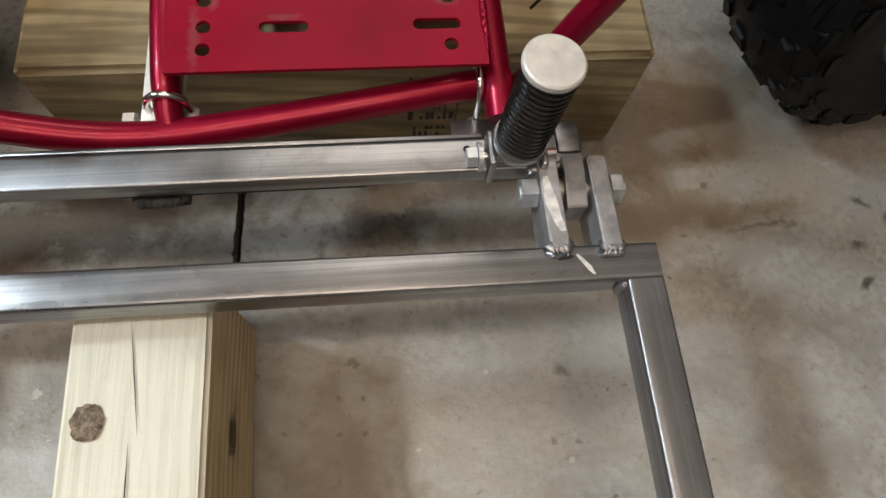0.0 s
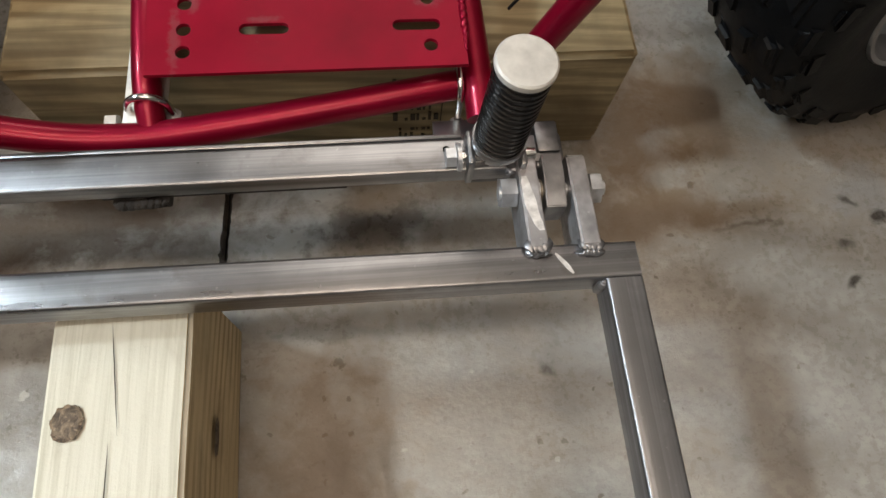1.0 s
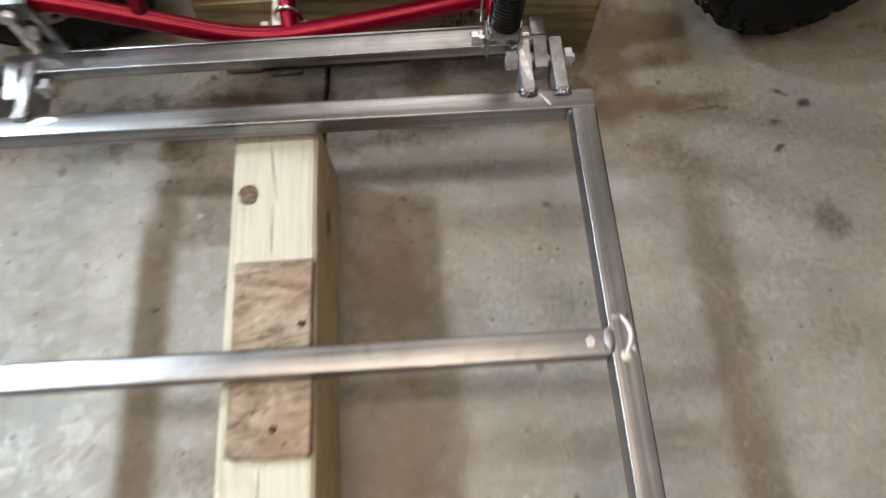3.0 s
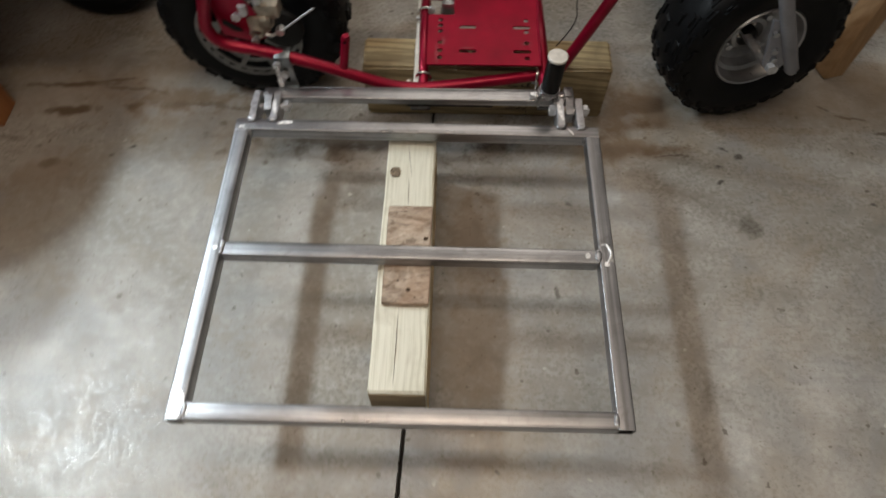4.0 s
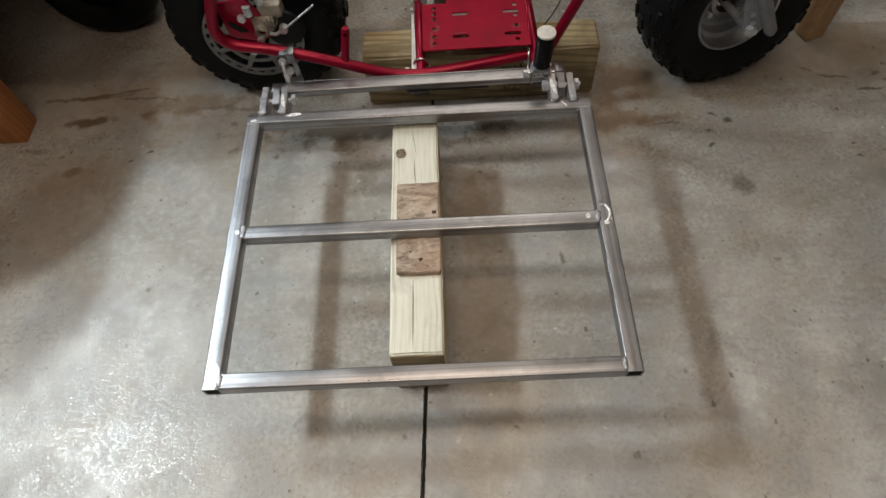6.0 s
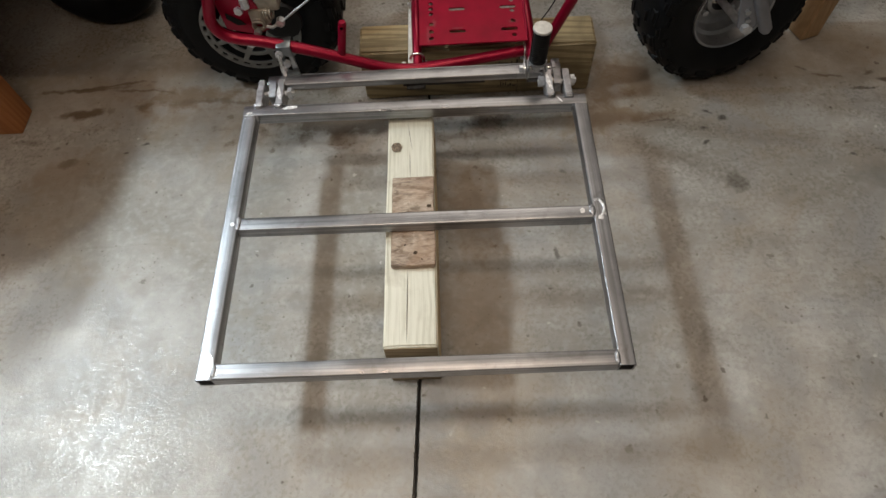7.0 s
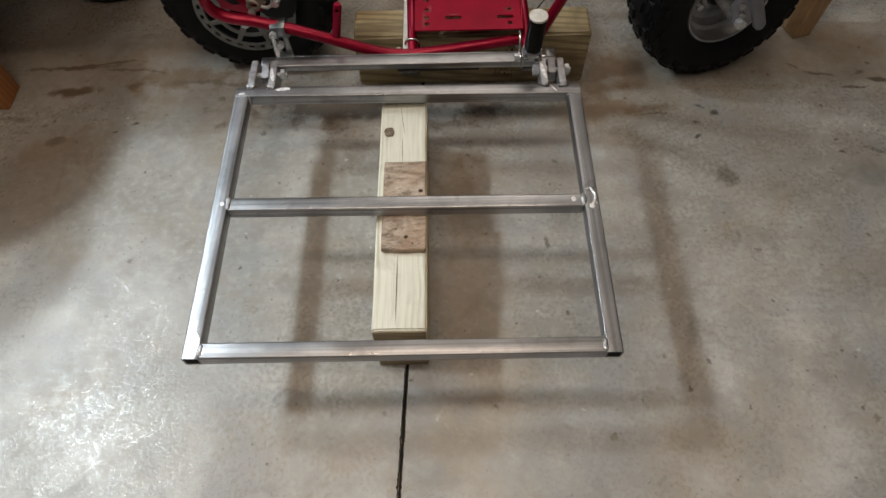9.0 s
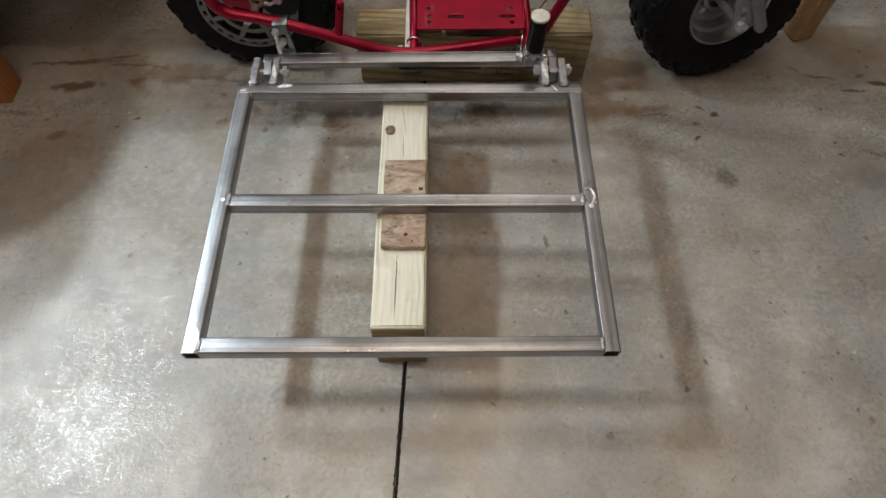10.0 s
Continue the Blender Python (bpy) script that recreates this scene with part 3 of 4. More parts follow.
for name, b in (("wall_west", (X0 - 0.1, X0, Y0, Y1)), ("wall_east", (X1, X1 + 0.1, Y0, Y1)), ("wall_south", (X0 - 0.1, X1 + 0.1, Y0 - 0.1, Y0)), ("wall_north", (X0 - 0.1, X1 + 0.1, Y1, Y1 + 0.1))):
    solid(name, box(*b, -0.02, TOP), WALL, (b[0], b[2], 0), "plain light painted garage wall", "wall", kind="structure", smooth=0)
solid("ceiling", box(X0 - 0.1, X1 + 0.1, Y0 - 0.1, Y1 + 0.1, TOP, TOP + 0.1), CEILING, (0, 0, TOP), "plain white garage ceiling", "ceiling", kind="structure", smooth=0)


def hung_light(at, sx, sy, label):
    """A shallow housing on two rods under the ceiling."""
    x, y, z = at
    root = thing("ceiling_light", (x, y, z + 0.02), label, "ceiling light")
    part("housing", box(x - sx / 2 - 0.04, x + sx / 2 + 0.04, y - sy / 2 - 0.04, y + sy / 2 + 0.04, z + 0.02, z + 0.07, 0.006), WHITE, root)
    for k in (-1, 1):
        part("rod", tube([(x + k * 0.4 * sx, y, z + 0.07), (x + k * 0.4 * sx, y, TOP)], 0.006, 10), WHITE, root)


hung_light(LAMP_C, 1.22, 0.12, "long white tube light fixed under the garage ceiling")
# housing for the added fill panel
hung_light(FILL_D, 1.6, 0.8, "unseen wide white fill panel added under the garage ceiling")
hung_light(LAMP_F, 1.4, 0.9, "wide white light panel hung behind the mini bike")
# housing for the added uplight
hung_light((UP_FILL_E[0], UP_FILL_E[1], UP_FILL_E[2] - 0.08), 0.5, 0.5, "unseen square fill lamp added to throw light up at the ceiling")
for x, y, z in (LAMP_A, LAMP_B):
    root = thing("pendant_lamp", (x, y, z), "white square reflector lamp hung from the ceiling", "lamp", "pendant lamps")
    part("reflector", box(x - 0.16, x + 0.16, y - 0.16, y + 0.16, z + 0.01, z + 0.05, 0.008), WHITE, root)
    part("rod", tube([(x, y, z + 0.05), (x, y, TOP)], 0.012, 12), WHITE, root)

# ---- the welded carrier frame ----
T, W, D = 0.178, 0.660, 0.548
S, H = 0.0254, 0.0127
ZC = T - H
carrier = thing("steel_carrier_frame", (W / 2, D / 2, T - S), "bare welded square-tube steel frame with hinge lugs, resting on a timber", "metal frame")
part("side_rail", square_tube("y", 0.0, D - S, H, ZC), STEEL_Y, carrier)
part("side_rail", square_tube("y", 0.0, D - S, W - H + 0.001, ZC), STEEL_Y, carrier)
part("front_bar", square_tube("x", S, W - S, H, ZC - 0.0004), STEEL_X, carrier)
part("middle_bar", square_tube("x", S, W - S, 0.276, ZC - 0.0004), STEEL_X, carrier)
part("back_bar", square_tube("x", 0.0, W, D - H, ZC), STEEL_X, carrier)
for k, (a, b, r) in enumerate((
        ((S, 0.004, T), (S, 0.022, T), 0.0036), ((W - S, 0.004, T), (W - S, 0.022, T), 0.0036),
        ((S, 0.265, T), (S, 0.289, T), 0.0040), ((W - S, 0.265, T), (W - S, 0.289, T), 0.0034),
        ((W - S - 0.001, 0.270, T), (W - S + 0.002, 0.283, T), 0.0055), ((W - 0.004, 0.262, T - 0.002), (W - 0.004, 0.298, T - 0.002), 0.0042), ((W - 0.02, 0.298, T), (W - 0.004, 0.300, T), 0.0030),
        ((0.003, D - S, T), (0.022, D - S, T), 0.0030),
        ((S, D - S - 0.002, T - 0.003), (S, D - S - 0.002, T - 0.020), 0.0034), ((W - S, D - S - 0.002, T - 0.003), (W - S, D - S - 0.002, T - 0.020), 0.0034),
        ((S, 0.0254, T - 0.003), (S, 0.0254, T - 0.020), 0.003), ((W - S, 0.0254, T - 0.003), (W - S, 0.0254, T - 0.020), 0.003))):
    part("weld_bead", bead(a, b, r, 7, 0.55, k), WELD, carrier, "bright lumpy weld bead", 170)


# dark blocks in the rail mouths paint the shade of the hollow ends
for x in (H, W - H + 0.001):
    part("tube_bore", box(x - 0.0103, x + 0.0103, 0.0006, 0.004, ZC - 0.0103, ZC + 0.0103), BORE_SHADE, carrier, "dark block painting the shade in an open tube end", smooth=0)


def lug_shape(y0, y1, z0, z1):
    """A flat bar end in y and z, square-cut with the lower far corner rounded off."""
    r = 0.4 * (z1 - z0)
    return [(y0, z0)] + [(y1 - r + r * math.sin(a), z0 + r - r * math.cos(a)) for a in [math.pi / 2 * k / 6 for k in range(7)]] + [(y1, z1 - 0.003), (y1 - 0.003, z1), (y0, z1)]



LUGS = ((0.587, 0.600), (0.622, 0.635))
LUGS_L = ((0.022, 0.034), (0.060, 0.072))
for x0, x1 in LUGS + LUGS_L:
    part("hinge_lug", prism(lug_shape(D - 0.004, 0.613, 0.146, 0.184), "x", x0, x1, 0.0012), GROUND_STEEL, carrier, "ground flat-bar hinge lug")
    part("weld_bead", bead((x0, D - 0.003, T + 0.001), (x1, D - 0.003, T + 0.001), 0.0066, 4, 0.7, int(x0 * 1000)), WELD, carrier, "bright lumpy weld bead", 170)

def ground_patch(x, y, rx, ry, turn, seed):
    """A spot ground bright, a hair above the tube's top face."""
    rnd = random.Random(seed)
    pts = []
    for k in range(16):
        a = 2 * math.pi * k / 16
        w = rnd.uniform(0.75, 1.12)
        u, v = rx * w * math.cos(a), ry * w * math.sin(a)
        c, d = math.cos(radians(turn)), math.sin(radians(turn))
        pts.append((x + u * c - v * d, y + u * d + v * c))
    part("ground_patch", prism(pts, "z", T - 0.0008, T + 0.0003), BRIGHT, carrier, "patch of steel ground bright")


for k, spot in enumerate(((0.0125, 0.023, 0.0105, 0.025, 4), (0.026, 0.012, 0.006, 0.008, 0), (W - 0.013, 0.262, 0.0045, 0.005, 0), (W - 0.042, 0.277, 0.0045, 0.0055, 0), (0.016, 0.276, 0.004, 0.005, 0), (0.088, D - 0.009, 0.014, 0.0045, 5), (W - 0.050, D - 0.014, 0.009, 0.0017, 125), (0.012, D - 0.02, 0.007, 0.004, 20))):
    ground_patch(*spot, k)
def ground_top(x0, x1, y0, y1, z, seed, parent):
    """A crescent ground bright on the top face of a flat bar."""
    rnd = random.Random(seed)
    left, right = [], []
    for k in range(9):
        t = k / 8
        mid, half = x0 + (x1 - x0) * (0.25 + 0.5 * t * t), 0.5 * (x1 - x0) * (0.12 + 0.55 * math.sin(math.pi * (0.1 + 0.8 * t))) * rnd.uniform(0.85, 1.1)
        y = y1 + (y0 - y1) * t
        left.append((max(x0 + 0.0008, mid - half), y)), right.append((min(x1 - 0.0008, mid + half), y))
    part("ground_patch", prism(left + right[::-1], "z", z - 0.0006, z + 0.0003), BRIGHT, parent, "patch of steel ground bright")


ground_top(0.587, 0.600, 0.556, 0.596, 0.184, 3, carrier)
ground_top(0.060, 0.072, 0.556, 0.590, 0.184, 4, carrier)
for ob in carrier.children:
    off = base_of(carrier)
    for v in ob.data.vertices:
        x, y = v.co.x + off.x, v.co.y + off.y
        v.co.x -= 0.0062 * max(0.0, 1 - x / 0.16)
        v.co.y += 0.0075 * (1 - x / W) * y / D

crescent = [(W - 0.012 + 0.0075 * math.sin(math.pi * k / 10), 0.264 + 0.0036 * k, T + 0.0002) for k in range(11)]
part("weld_bead", tube(smooth_path(crescent, 4), 0.0024, 12, radii=[0.0024 * min(1.0, 0.4 + 0.15 * min(k, 40 - k)) for k in range(41)]), BRIGHT, carrier, "bright crescent of ground weld", 170)

# ---- timbers ----
def knot(x, y, z, rx, ry, normal, parent):
    """A knot: ragged dark bark ring round a paler cracked heart."""
    for name, mat, lo, hi, lift in (("knot_ring", KNOT_BARK, 0.70, 1.0, 0.0004), ("knot", KNOT, 0.0, 0.80, 0.0007)):
        bm = bmesh.new()
        n = 56
        rings = []
        for k2 in range(4):
            q = hi + (lo - hi) * k2 / 3
            pts = []
            for k in range(n):
                a = 2 * math.pi * k / n
                ragged = noise.noise(Vector((2.2 * math.cos(a), 2.2 * math.sin(a), 3.0 * x))) * 0.10 + noise.noise(Vector((7 * math.cos(a), 7 * math.sin(a), 5.0))) * 0.13
                w = max(q, 0.02) * (1 + ragged * min(1.0, q * 1.3))
                u, v = rx * w * math.cos(a), ry * w * math.sin(a)
                up = lift + 0.0002 * math.sin(5 * a + 3 * k2) * (k2 in (1, 2))
                pts.append(bm.verts.new((x + u, y + v, z + up) if normal == "z" else (x + up, y + u, z + v)))
            rings.append(pts)
        for a, b in zip(rings, rings[1:]):
            for k in range(n):
                bm.faces.new((a[k], a[(k + 1) % n], b[(k + 1) % n], b[k]))
        if lo == 0.0:
            bm.faces.new(rings[-1])
        part(name, bm, mat, parent, "dark brown wood knot" if lo == 0.0 else "ragged dark bark ring round the knot")


def crack(points, width, z, parent):
    bm = bmesh.new()
    n = len(points)
    rows = []
    for i, (x, y) in enumerate(points):
        w = width * math.sin(math.pi * (i + 0.35) / (n - 0.3))
        rows.append((bm.verts.new((x - w / 2, y, z)), bm.verts.new((x + w / 2, y, z))))
    for a, b in zip(rows, rows[1:]):
        bm.faces.new((a[0], a[1], b[1], b[0]))
    part("drying_crack", bm, CHECK, parent, "thin dark drying crack", smooth=0)


def timber(name, bounds, mat, label, group, wobble=0.0012, seed=1, bevel=0.004):
    x0, x1, y0, y1, z0, z1 = bounds
    bm = box(*bounds)
    cuts = 14
    bmesh.ops.subdivide_edges(bm, edges=bm.edges[:], cuts=cuts, use_grid_fill=True)
    for v in bm.verts:
        ex = [min(v.co.x - x0, x1 - v.co.x), min(v.co.y - y0, y1 - v.co.y), min(v.co.z - z0, z1 - v.co.z)]
        n = noise.noise_vector(v.co * 14 + Vector((seed * 7.1, 0, 0)))
        v.co += wobble * Vector((n.x, n.y, 0.4 * n.z if v.co.z > z0 + 0.001 else 0))
    sharp = [e for e in bm.edges if len(e.link_faces) == 2 and e.link_faces[0].normal.angle(e.link_faces[1].normal, 0) > 1.0]
    bmesh.ops.bevel(bm, geom=sharp, offset=bevel, segments=3, affect="EDGES")
    return solid(name, bm, mat, ((x0 + x1) / 2, (y0 + y1) / 2, z0), label, "timber", group, smooth=50)


PT = 0.140
pine = timber("timber_block", (0.274, 0.363, 0.056, 0.553, 0.0, PT), PALE_WOOD, "pale knotty treated pine timber on edge under the steel frame", "timbers", 0.0010, 2, 0.003)
for v in pine.data.vertices:
    if v.co.y < -0.23:
        v.co.y -= 0.007 * (1 - v.co.z / PT)
# only the +x face takes the tone with light painted in
pine.data.materials.append(LIT_PINE_SIDE)
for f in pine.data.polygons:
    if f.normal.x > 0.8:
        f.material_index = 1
knot(0.2910, 0.4645, PT + 0.0010, 0.0100, 0.0115, "z", pine)
knot(0.3641, 0.455, 0.076, 0.0145, 0.006, "x", pine)
crack([(0.3125 + 0.00085 * k + 0.0001 * math.sin(2.1 * k), 0.527 - 0.0066 * k) for k in range(12)], 0.0008, PT + 0.0011, pine)
crack([(0.3168 + 0.0002 * k + 0.0001 * math.sin(1.7 * k), 0.450 - 0.0095 * k) for k in range(7)], 0.0008, PT + 0.0011, pine)
crack([(0.3135 - 0.0001 * k, 0.196 - 0.012 * k) for k in range(12)], 0.0012, PT + 0.0011, pine)
end = box(0.2755, 0.3615, 0.0535, 0.0550, 0.002, PT - 0.003)
bmesh.ops.subdivide_edges(end, edges=end.edges[:], cuts=6, use_grid_fill=True)
for v in end.verts:
    v.co.y -= 0.007 * (1 - v.co.z / PT) - 0.0008 * noise.noise(v.co * 60)
part("end_grain", end, SHADED_END_WOOD, pine, "sawn end grain, darkened for shade as well")
shim = timber("board_offcut", (0.286, 0.362, 0.196, 0.384, PT + 0.0008, T - S - 0.0004), SHIM_WOOD, "weathered brown board offcut lying between timber and steel frame", "offcuts", 0.0016, 5, 0.0015)
for v in shim.data.vertices:
    if v.co.y < -0.088:
        v.co.y += 0.0045 * abs(noise.noise(Vector((v.co.x * 150, 2.0, v.co.z * 40)))) + 0.002 * abs(noise.noise(Vector((v.co.x * 420, 9.0, 0))))
for k, (x, y, w) in enumerate(((0.328, 0.222, 0.0044), (0.353, 0.318, 0.0052), (0.310, 0.238, 0.0022), (0.339, 0.209, 0.0018))):
    rim = [(x + w * (0.8 + 0.45 * noise.noise(Vector((a, 3.0 * k, 0.0)))) * math.cos(a), y + 0.85 * w * (0.8 + 0.45 * noise.noise(Vector((a, 3.0 * k, 5.0)))) * math.sin(a)) for a in [2 * math.pi * q / 14 for q in range(14)]]
    part("nail_hole", prism(rim, "z", T - S - 0.0020, T - S + 0.0007), CHECK, shim, "dark nail hole", smooth=0)
beam = timber("timber_block", (0.205, 0.718, 0.728, 0.817, 0.0, PT), BEAM_WOOD, "greenish brown treated timber on edge under the mini bike", "timbers", 0.0016, 9, 0.005)
rnd = random.Random(11)
for row in range(6):
    for col in range(8 if row % 2 else 7):
        if rnd.random() < 0.82:
            x, z = 0.509 + 0.0054 * col, 0.108 - 0.0165 * row
            wide, tall = rnd.uniform(0.0016, 0.0044), rnd.uniform(0.0075, 0.0125)
            part("stamp_mark", box(x, x + wide, 0.7258, 0.7272, z, z + (tall if rnd.random() < 0.6 else 0.0025)), INK, beam, smooth=0)
part("stamp_mark", box(0.5530, 0.5538, 0.7258, 0.7272, 0.006, 0.118), INK, beam, smooth=0)


bench = thing("low_workbench", (-1.2, 1.1, 0), "orange-brown stained wooden bench over spare tyres, unseen top shaped for shade", "bench")
for x, y in ((-0.716, 0.672), (-0.716, 1.52), (-1.75, 0.672), (-1.75, 1.52)):
    part("bench_leg", box(x, x + 0.116, y, y + 0.073, 0, 0.48, 0.004), ORANGE_WOOD, bench)
# unseen top, its outline set so that it throws the floor's shade
part("bench_top", prism([(-0.605 - 0.22 + 0.22 * math.cos(a), 0.32 + 0.22 - 0.22 * math.sin(a)) for a in [math.pi / 2 * k / 8 for k in range(9)]] + [(-1.8, 0.32), (-1.8, 1.62), (-0.22, 1.62), (-0.22, 0.752), (-0.605, 0.752)], "z", 0.48, 0.52, 0.003), ORANGE_WOOD, bench)
prop = timber("leaning_post", (1.237, 1.287, 0.857, 0.907, 0, 0.62), TAN_WOOD, "tan square wooden post leaning back on the concrete", "posts", 0.001, 12, 0.004)
prop.data.transform(Matrix.Rotation(radians(18), 4, "Z"))
for v in prop.data.vertices:
    v.co.x, v.co.y = v.co.x + 0.12 * v.co.z, v.co.y + 0.13 * v.co.z

# unseen block, added to keep the back lamp off the bike
cabinet = thing("tool_cabinet", (-0.96, 1.35, 0.52), "unseen dark block added on the bench top to shade the bike", "cabinet")
part("body", box(-1.30, -0.62, 1.10, 1.60, 0.5205, 1.35, 0.006), BLACK, cabinet)

# ---- wheels ----
def carcass(m, R, w):
    base = [(-0.39, 0.465), (-0.44, 0.54), (-0.47, 0.64), (-0.495, 0.74), (-0.475, 0.845), (-0.42, 0.918), (-0.29, 0.963), (0, 0.976)]
    prof = [(o * w, r * R) for o, r in base] + [(-o * w, r * R) for o, r in base[-2::-1]] + [(0.30 * w, 0.45 * R), (-0.30 * w, 0.45 * R)]
    return lathe(prof, m, 96, True)


def lug_mesh(R, o, r0, r1, along, across, slant, tip=0.0):
    """One rubber lug at the angle 0 round the local y axis, tapered and slanted."""
    bm = bmesh.new()
    vs = []
    for r, s in ((r0, 1.0), (r1, 0.84)):
        for i, j in ((-1, -1), (1, -1), (1, 1), (-1, 1)):
            oo = o + 0.5 * across * i * s + (tip if r is r1 else 0)
            aa = (0.5 * along * j * s + slant * i * 0.5 * across) / R
            vs.append(bm.verts.new((r * math.cos(aa), oo, r * math.sin(aa))))
    for f in ((4, 5, 6, 7), (0, 1, 5, 4), (1, 2, 6, 5), (2, 3, 7, 6), (3, 0, 4, 7), (0, 3, 2, 1)):
        bm.faces.new([vs[i] for i in f])
    bmesh.ops.recalc_face_normals(bm, faces=bm.faces)
    top = [e for e in bm.edges if all(v in vs[4:] for v in e.verts)]
    bmesh.ops.bevel(bm, geom=top, offset=0.0055, segments=3, affect="EDGES")
    return mesh_of(bm, RUBBER, (0, 0, 0), 35)


def tread(tyre, m, R, w, rows=18):
    turn = m.to_3x3().to_4x4()
    step = 2 * math.pi / rows
    kinds = [(-0.10, 0.0, 0.94, 1.0, 0.040, 0.20, 0.25, 0.0), (0.10, 0.5, 0.94, 1.0, 0.040, 0.20, -0.25, 0.0)]
    for side in (-1, 1):
        s = 0.25 * side
        kinds += [(side * 0.285, s, 0.925, 0.985, 0.040, 0.17, 0.3 * side, 0.0), (side * 0.395, s + 0.5, 0.86, 0.945, 0.032, 0.13, 0.0, side * 0.001), (side * 0.46, s, 0.79, 0.875, 0.030, 0.06, 0.0, side * 0.002)]
    for o, phase, r0, r1, along, across, slant, tip in kinds:
        me = lug_mesh(R, o * w, r0 * R, r1 * R, along, across * w, slant, tip)
        for k in range(rows):
            ob = new("tread_lug", me)
            ob.parent = tyre
            ob.matrix_basis = turn @ Matrix.Rotation(-(k + phase) * step, 4, "Y")


def wheel(m, R, w, rim_r, group_label, rim_mat):
    c = m.translation
    root = thing("wheel", c, group_label, "wheel", "wheels of the mini bike")
    tyre = part("tyre", carcass(m, R, w), RUBBER, root, "black knobby off-road tyre")
    tread(tyre, m, R, w)
    f = rim_r
    rim = [(-0.40, 1.03), (-0.43, 1.0), (-0.42, 0.955), (-0.34, 0.93), (-0.30, 0.90), (-0.22, 0.885), (-0.19, 0.80), (-0.10, 0.785), (-0.05, 0.74), (-0.03, 0.62), (-0.05, 0.46), (-0.10, 0.40), (-0.11, 0.31), (-0.02, 0.29), (0.02, 0.26), (0.05, 0.5), (0.2, 0.8), (0.40, 1.0), (0.43, 1.03)]
    part("rim", lathe([(o * w, r * f) for o, r in rim], m, 72), rim_mat, root, "dull pressed steel rim")
    part("hub", lathe([(-0.16 * w, 0.001), (-0.16 * w, 0.14 * f), (-0.14 * w, 0.17 * f), (0.1 * w, 0.17 * f), (0.1 * w, 0.001)], m, 24), BLACK, root)
    for k in range(4):
        a = math.pi / 4 + k * math.pi / 2
        p = m @ Vector((0.5 * f * math.cos(a), -0.06 * w, 0.5 * f * math.sin(a)))
        part("wheel_nut", join(bmesh.new(), hexagon((0, 0, 0), "y", 0.007, 0.012), Matrix.Translation(p) @ m.to_3x3().to_4x4()), ZINC, root)
    return root


M_FRONT = Matrix.Translation((0.983, 0.808, 0.181)) @ pose(0, 0, 0, 0, 0, 12.3) @ pose(0, 0, 0, -4.8, 0, 0)
M_REAR = Matrix.Translation((-0.015, 0.848, 0.192)) @ pose(0, 0, 0, 0, 0, 0)
front_wheel = wheel(M_FRONT, 0.1808, 0.149, 0.087, "knobby black front wheel with a silver rim, turned aside", ALLOY)
rear_wheel = wheel(M_REAR, 0.192, 0.160, 0.090, "knobby black rear wheel with a slotted brake disc", BLACK)


def slotted_disc(m, o, r0, r1, count, thick):
    """A flat brake ring with slots cut through it."""
    bm = bmesh.new()
    n = count * 4
    radii = [r0, r0 + 0.3 * (r1 - r0), r0 + 0.72 * (r1 - r0), r1]
    for side in (0, thick):
        grid = [[bm.verts.new(m @ Vector((r * math.cos(2 * math.pi * k / n), o + side, r * math.sin(2 * math.pi * k / n)))) for k in range(n)] for r in radii]
        for i in range(3):
            for k in range(n):
                if i == 1 and k % 4 in (1, 2):
                    continue
                bm.faces.new((grid[i][k], grid[i][(k + 1) % n], grid[i + 1][(k + 1) % n], grid[i + 1][k]))
        if side == 0:
            front = grid
    for i in (0, 3):
        for k in range(n):
            bm.faces.new((front[i][k], front[i][(k + 1) % n], grid[i][(k + 1) % n], grid[i][k]))
    return bm


disc = part("brake_disc", slotted_disc(M_REAR, -0.094, 0.086, 0.104, 24, 0.004), DISC_GREY, rear_wheel, "pale grey slotted brake ring")
part("inner_ring", lathe([(-0.094, 0.058), (-0.094, 0.066), (-0.090, 0.066), (-0.090, 0.058)], M_REAR, 64, True), DISC_GREY, disc)
for k in range(8):
    a = 2 * math.pi * k / 8 + 0.35
    d, q = Vector((math.cos(a), 0, math.sin(a))), Vector((-math.sin(a), 0, math.cos(a)))
    bm = bmesh.new()
    for y in (-0.0938, -0.0905):
        for r, wd in ((0.030, 0.007), (0.088, 0.0045)):
            for sgn in (-1, 1):
                bm.verts.new(M_REAR @ (Vector((0, y, 0)) + d * r + q * (wd * sgn + 0.006 * (r < 0.05))))
    bmesh.ops.convex_hull(bm, input=bm.verts)
    part("disc_spoke", bm, DISC_GREY, disc, smooth=0)

# ---- the red mini bike ----
bike = thing("mini_bike", (0.33, 0.80, 0.14), "red tubular mini bike frame without its engine", "mini bike")
MID = 0.7925


def mirrored(pts):
    return [(x, 2 * MID - y, z) for x, y, z in pts]


RAIL = [(0.06, 0.66, 0.62), (-0.005, 0.66, 0.43), (-0.040, 0.66, 0.325), (-0.045, 0.66, 0.285), (-0.022, 0.66, 0.258), (0.04, 0.66, 0.243), (0.113, 0.659, 0.221), (0.19, 0.657, 0.194), (0.265, 0.6545, 0.168), (0.315, 0.6555, 0.159), (0.365, 0.6595, 0.159), (0.46, 0.672, 0.162), (0.562, 0.687, 0.166)]
part("lower_rail", tube(smooth_path(RAIL), 0.0112, 20), RED, bike, "glossy candy red tube")
part("lower_rail", tube(smooth_path(mirrored(RAIL)), 0.0112, 20), RED, bike, "glossy candy red tube")
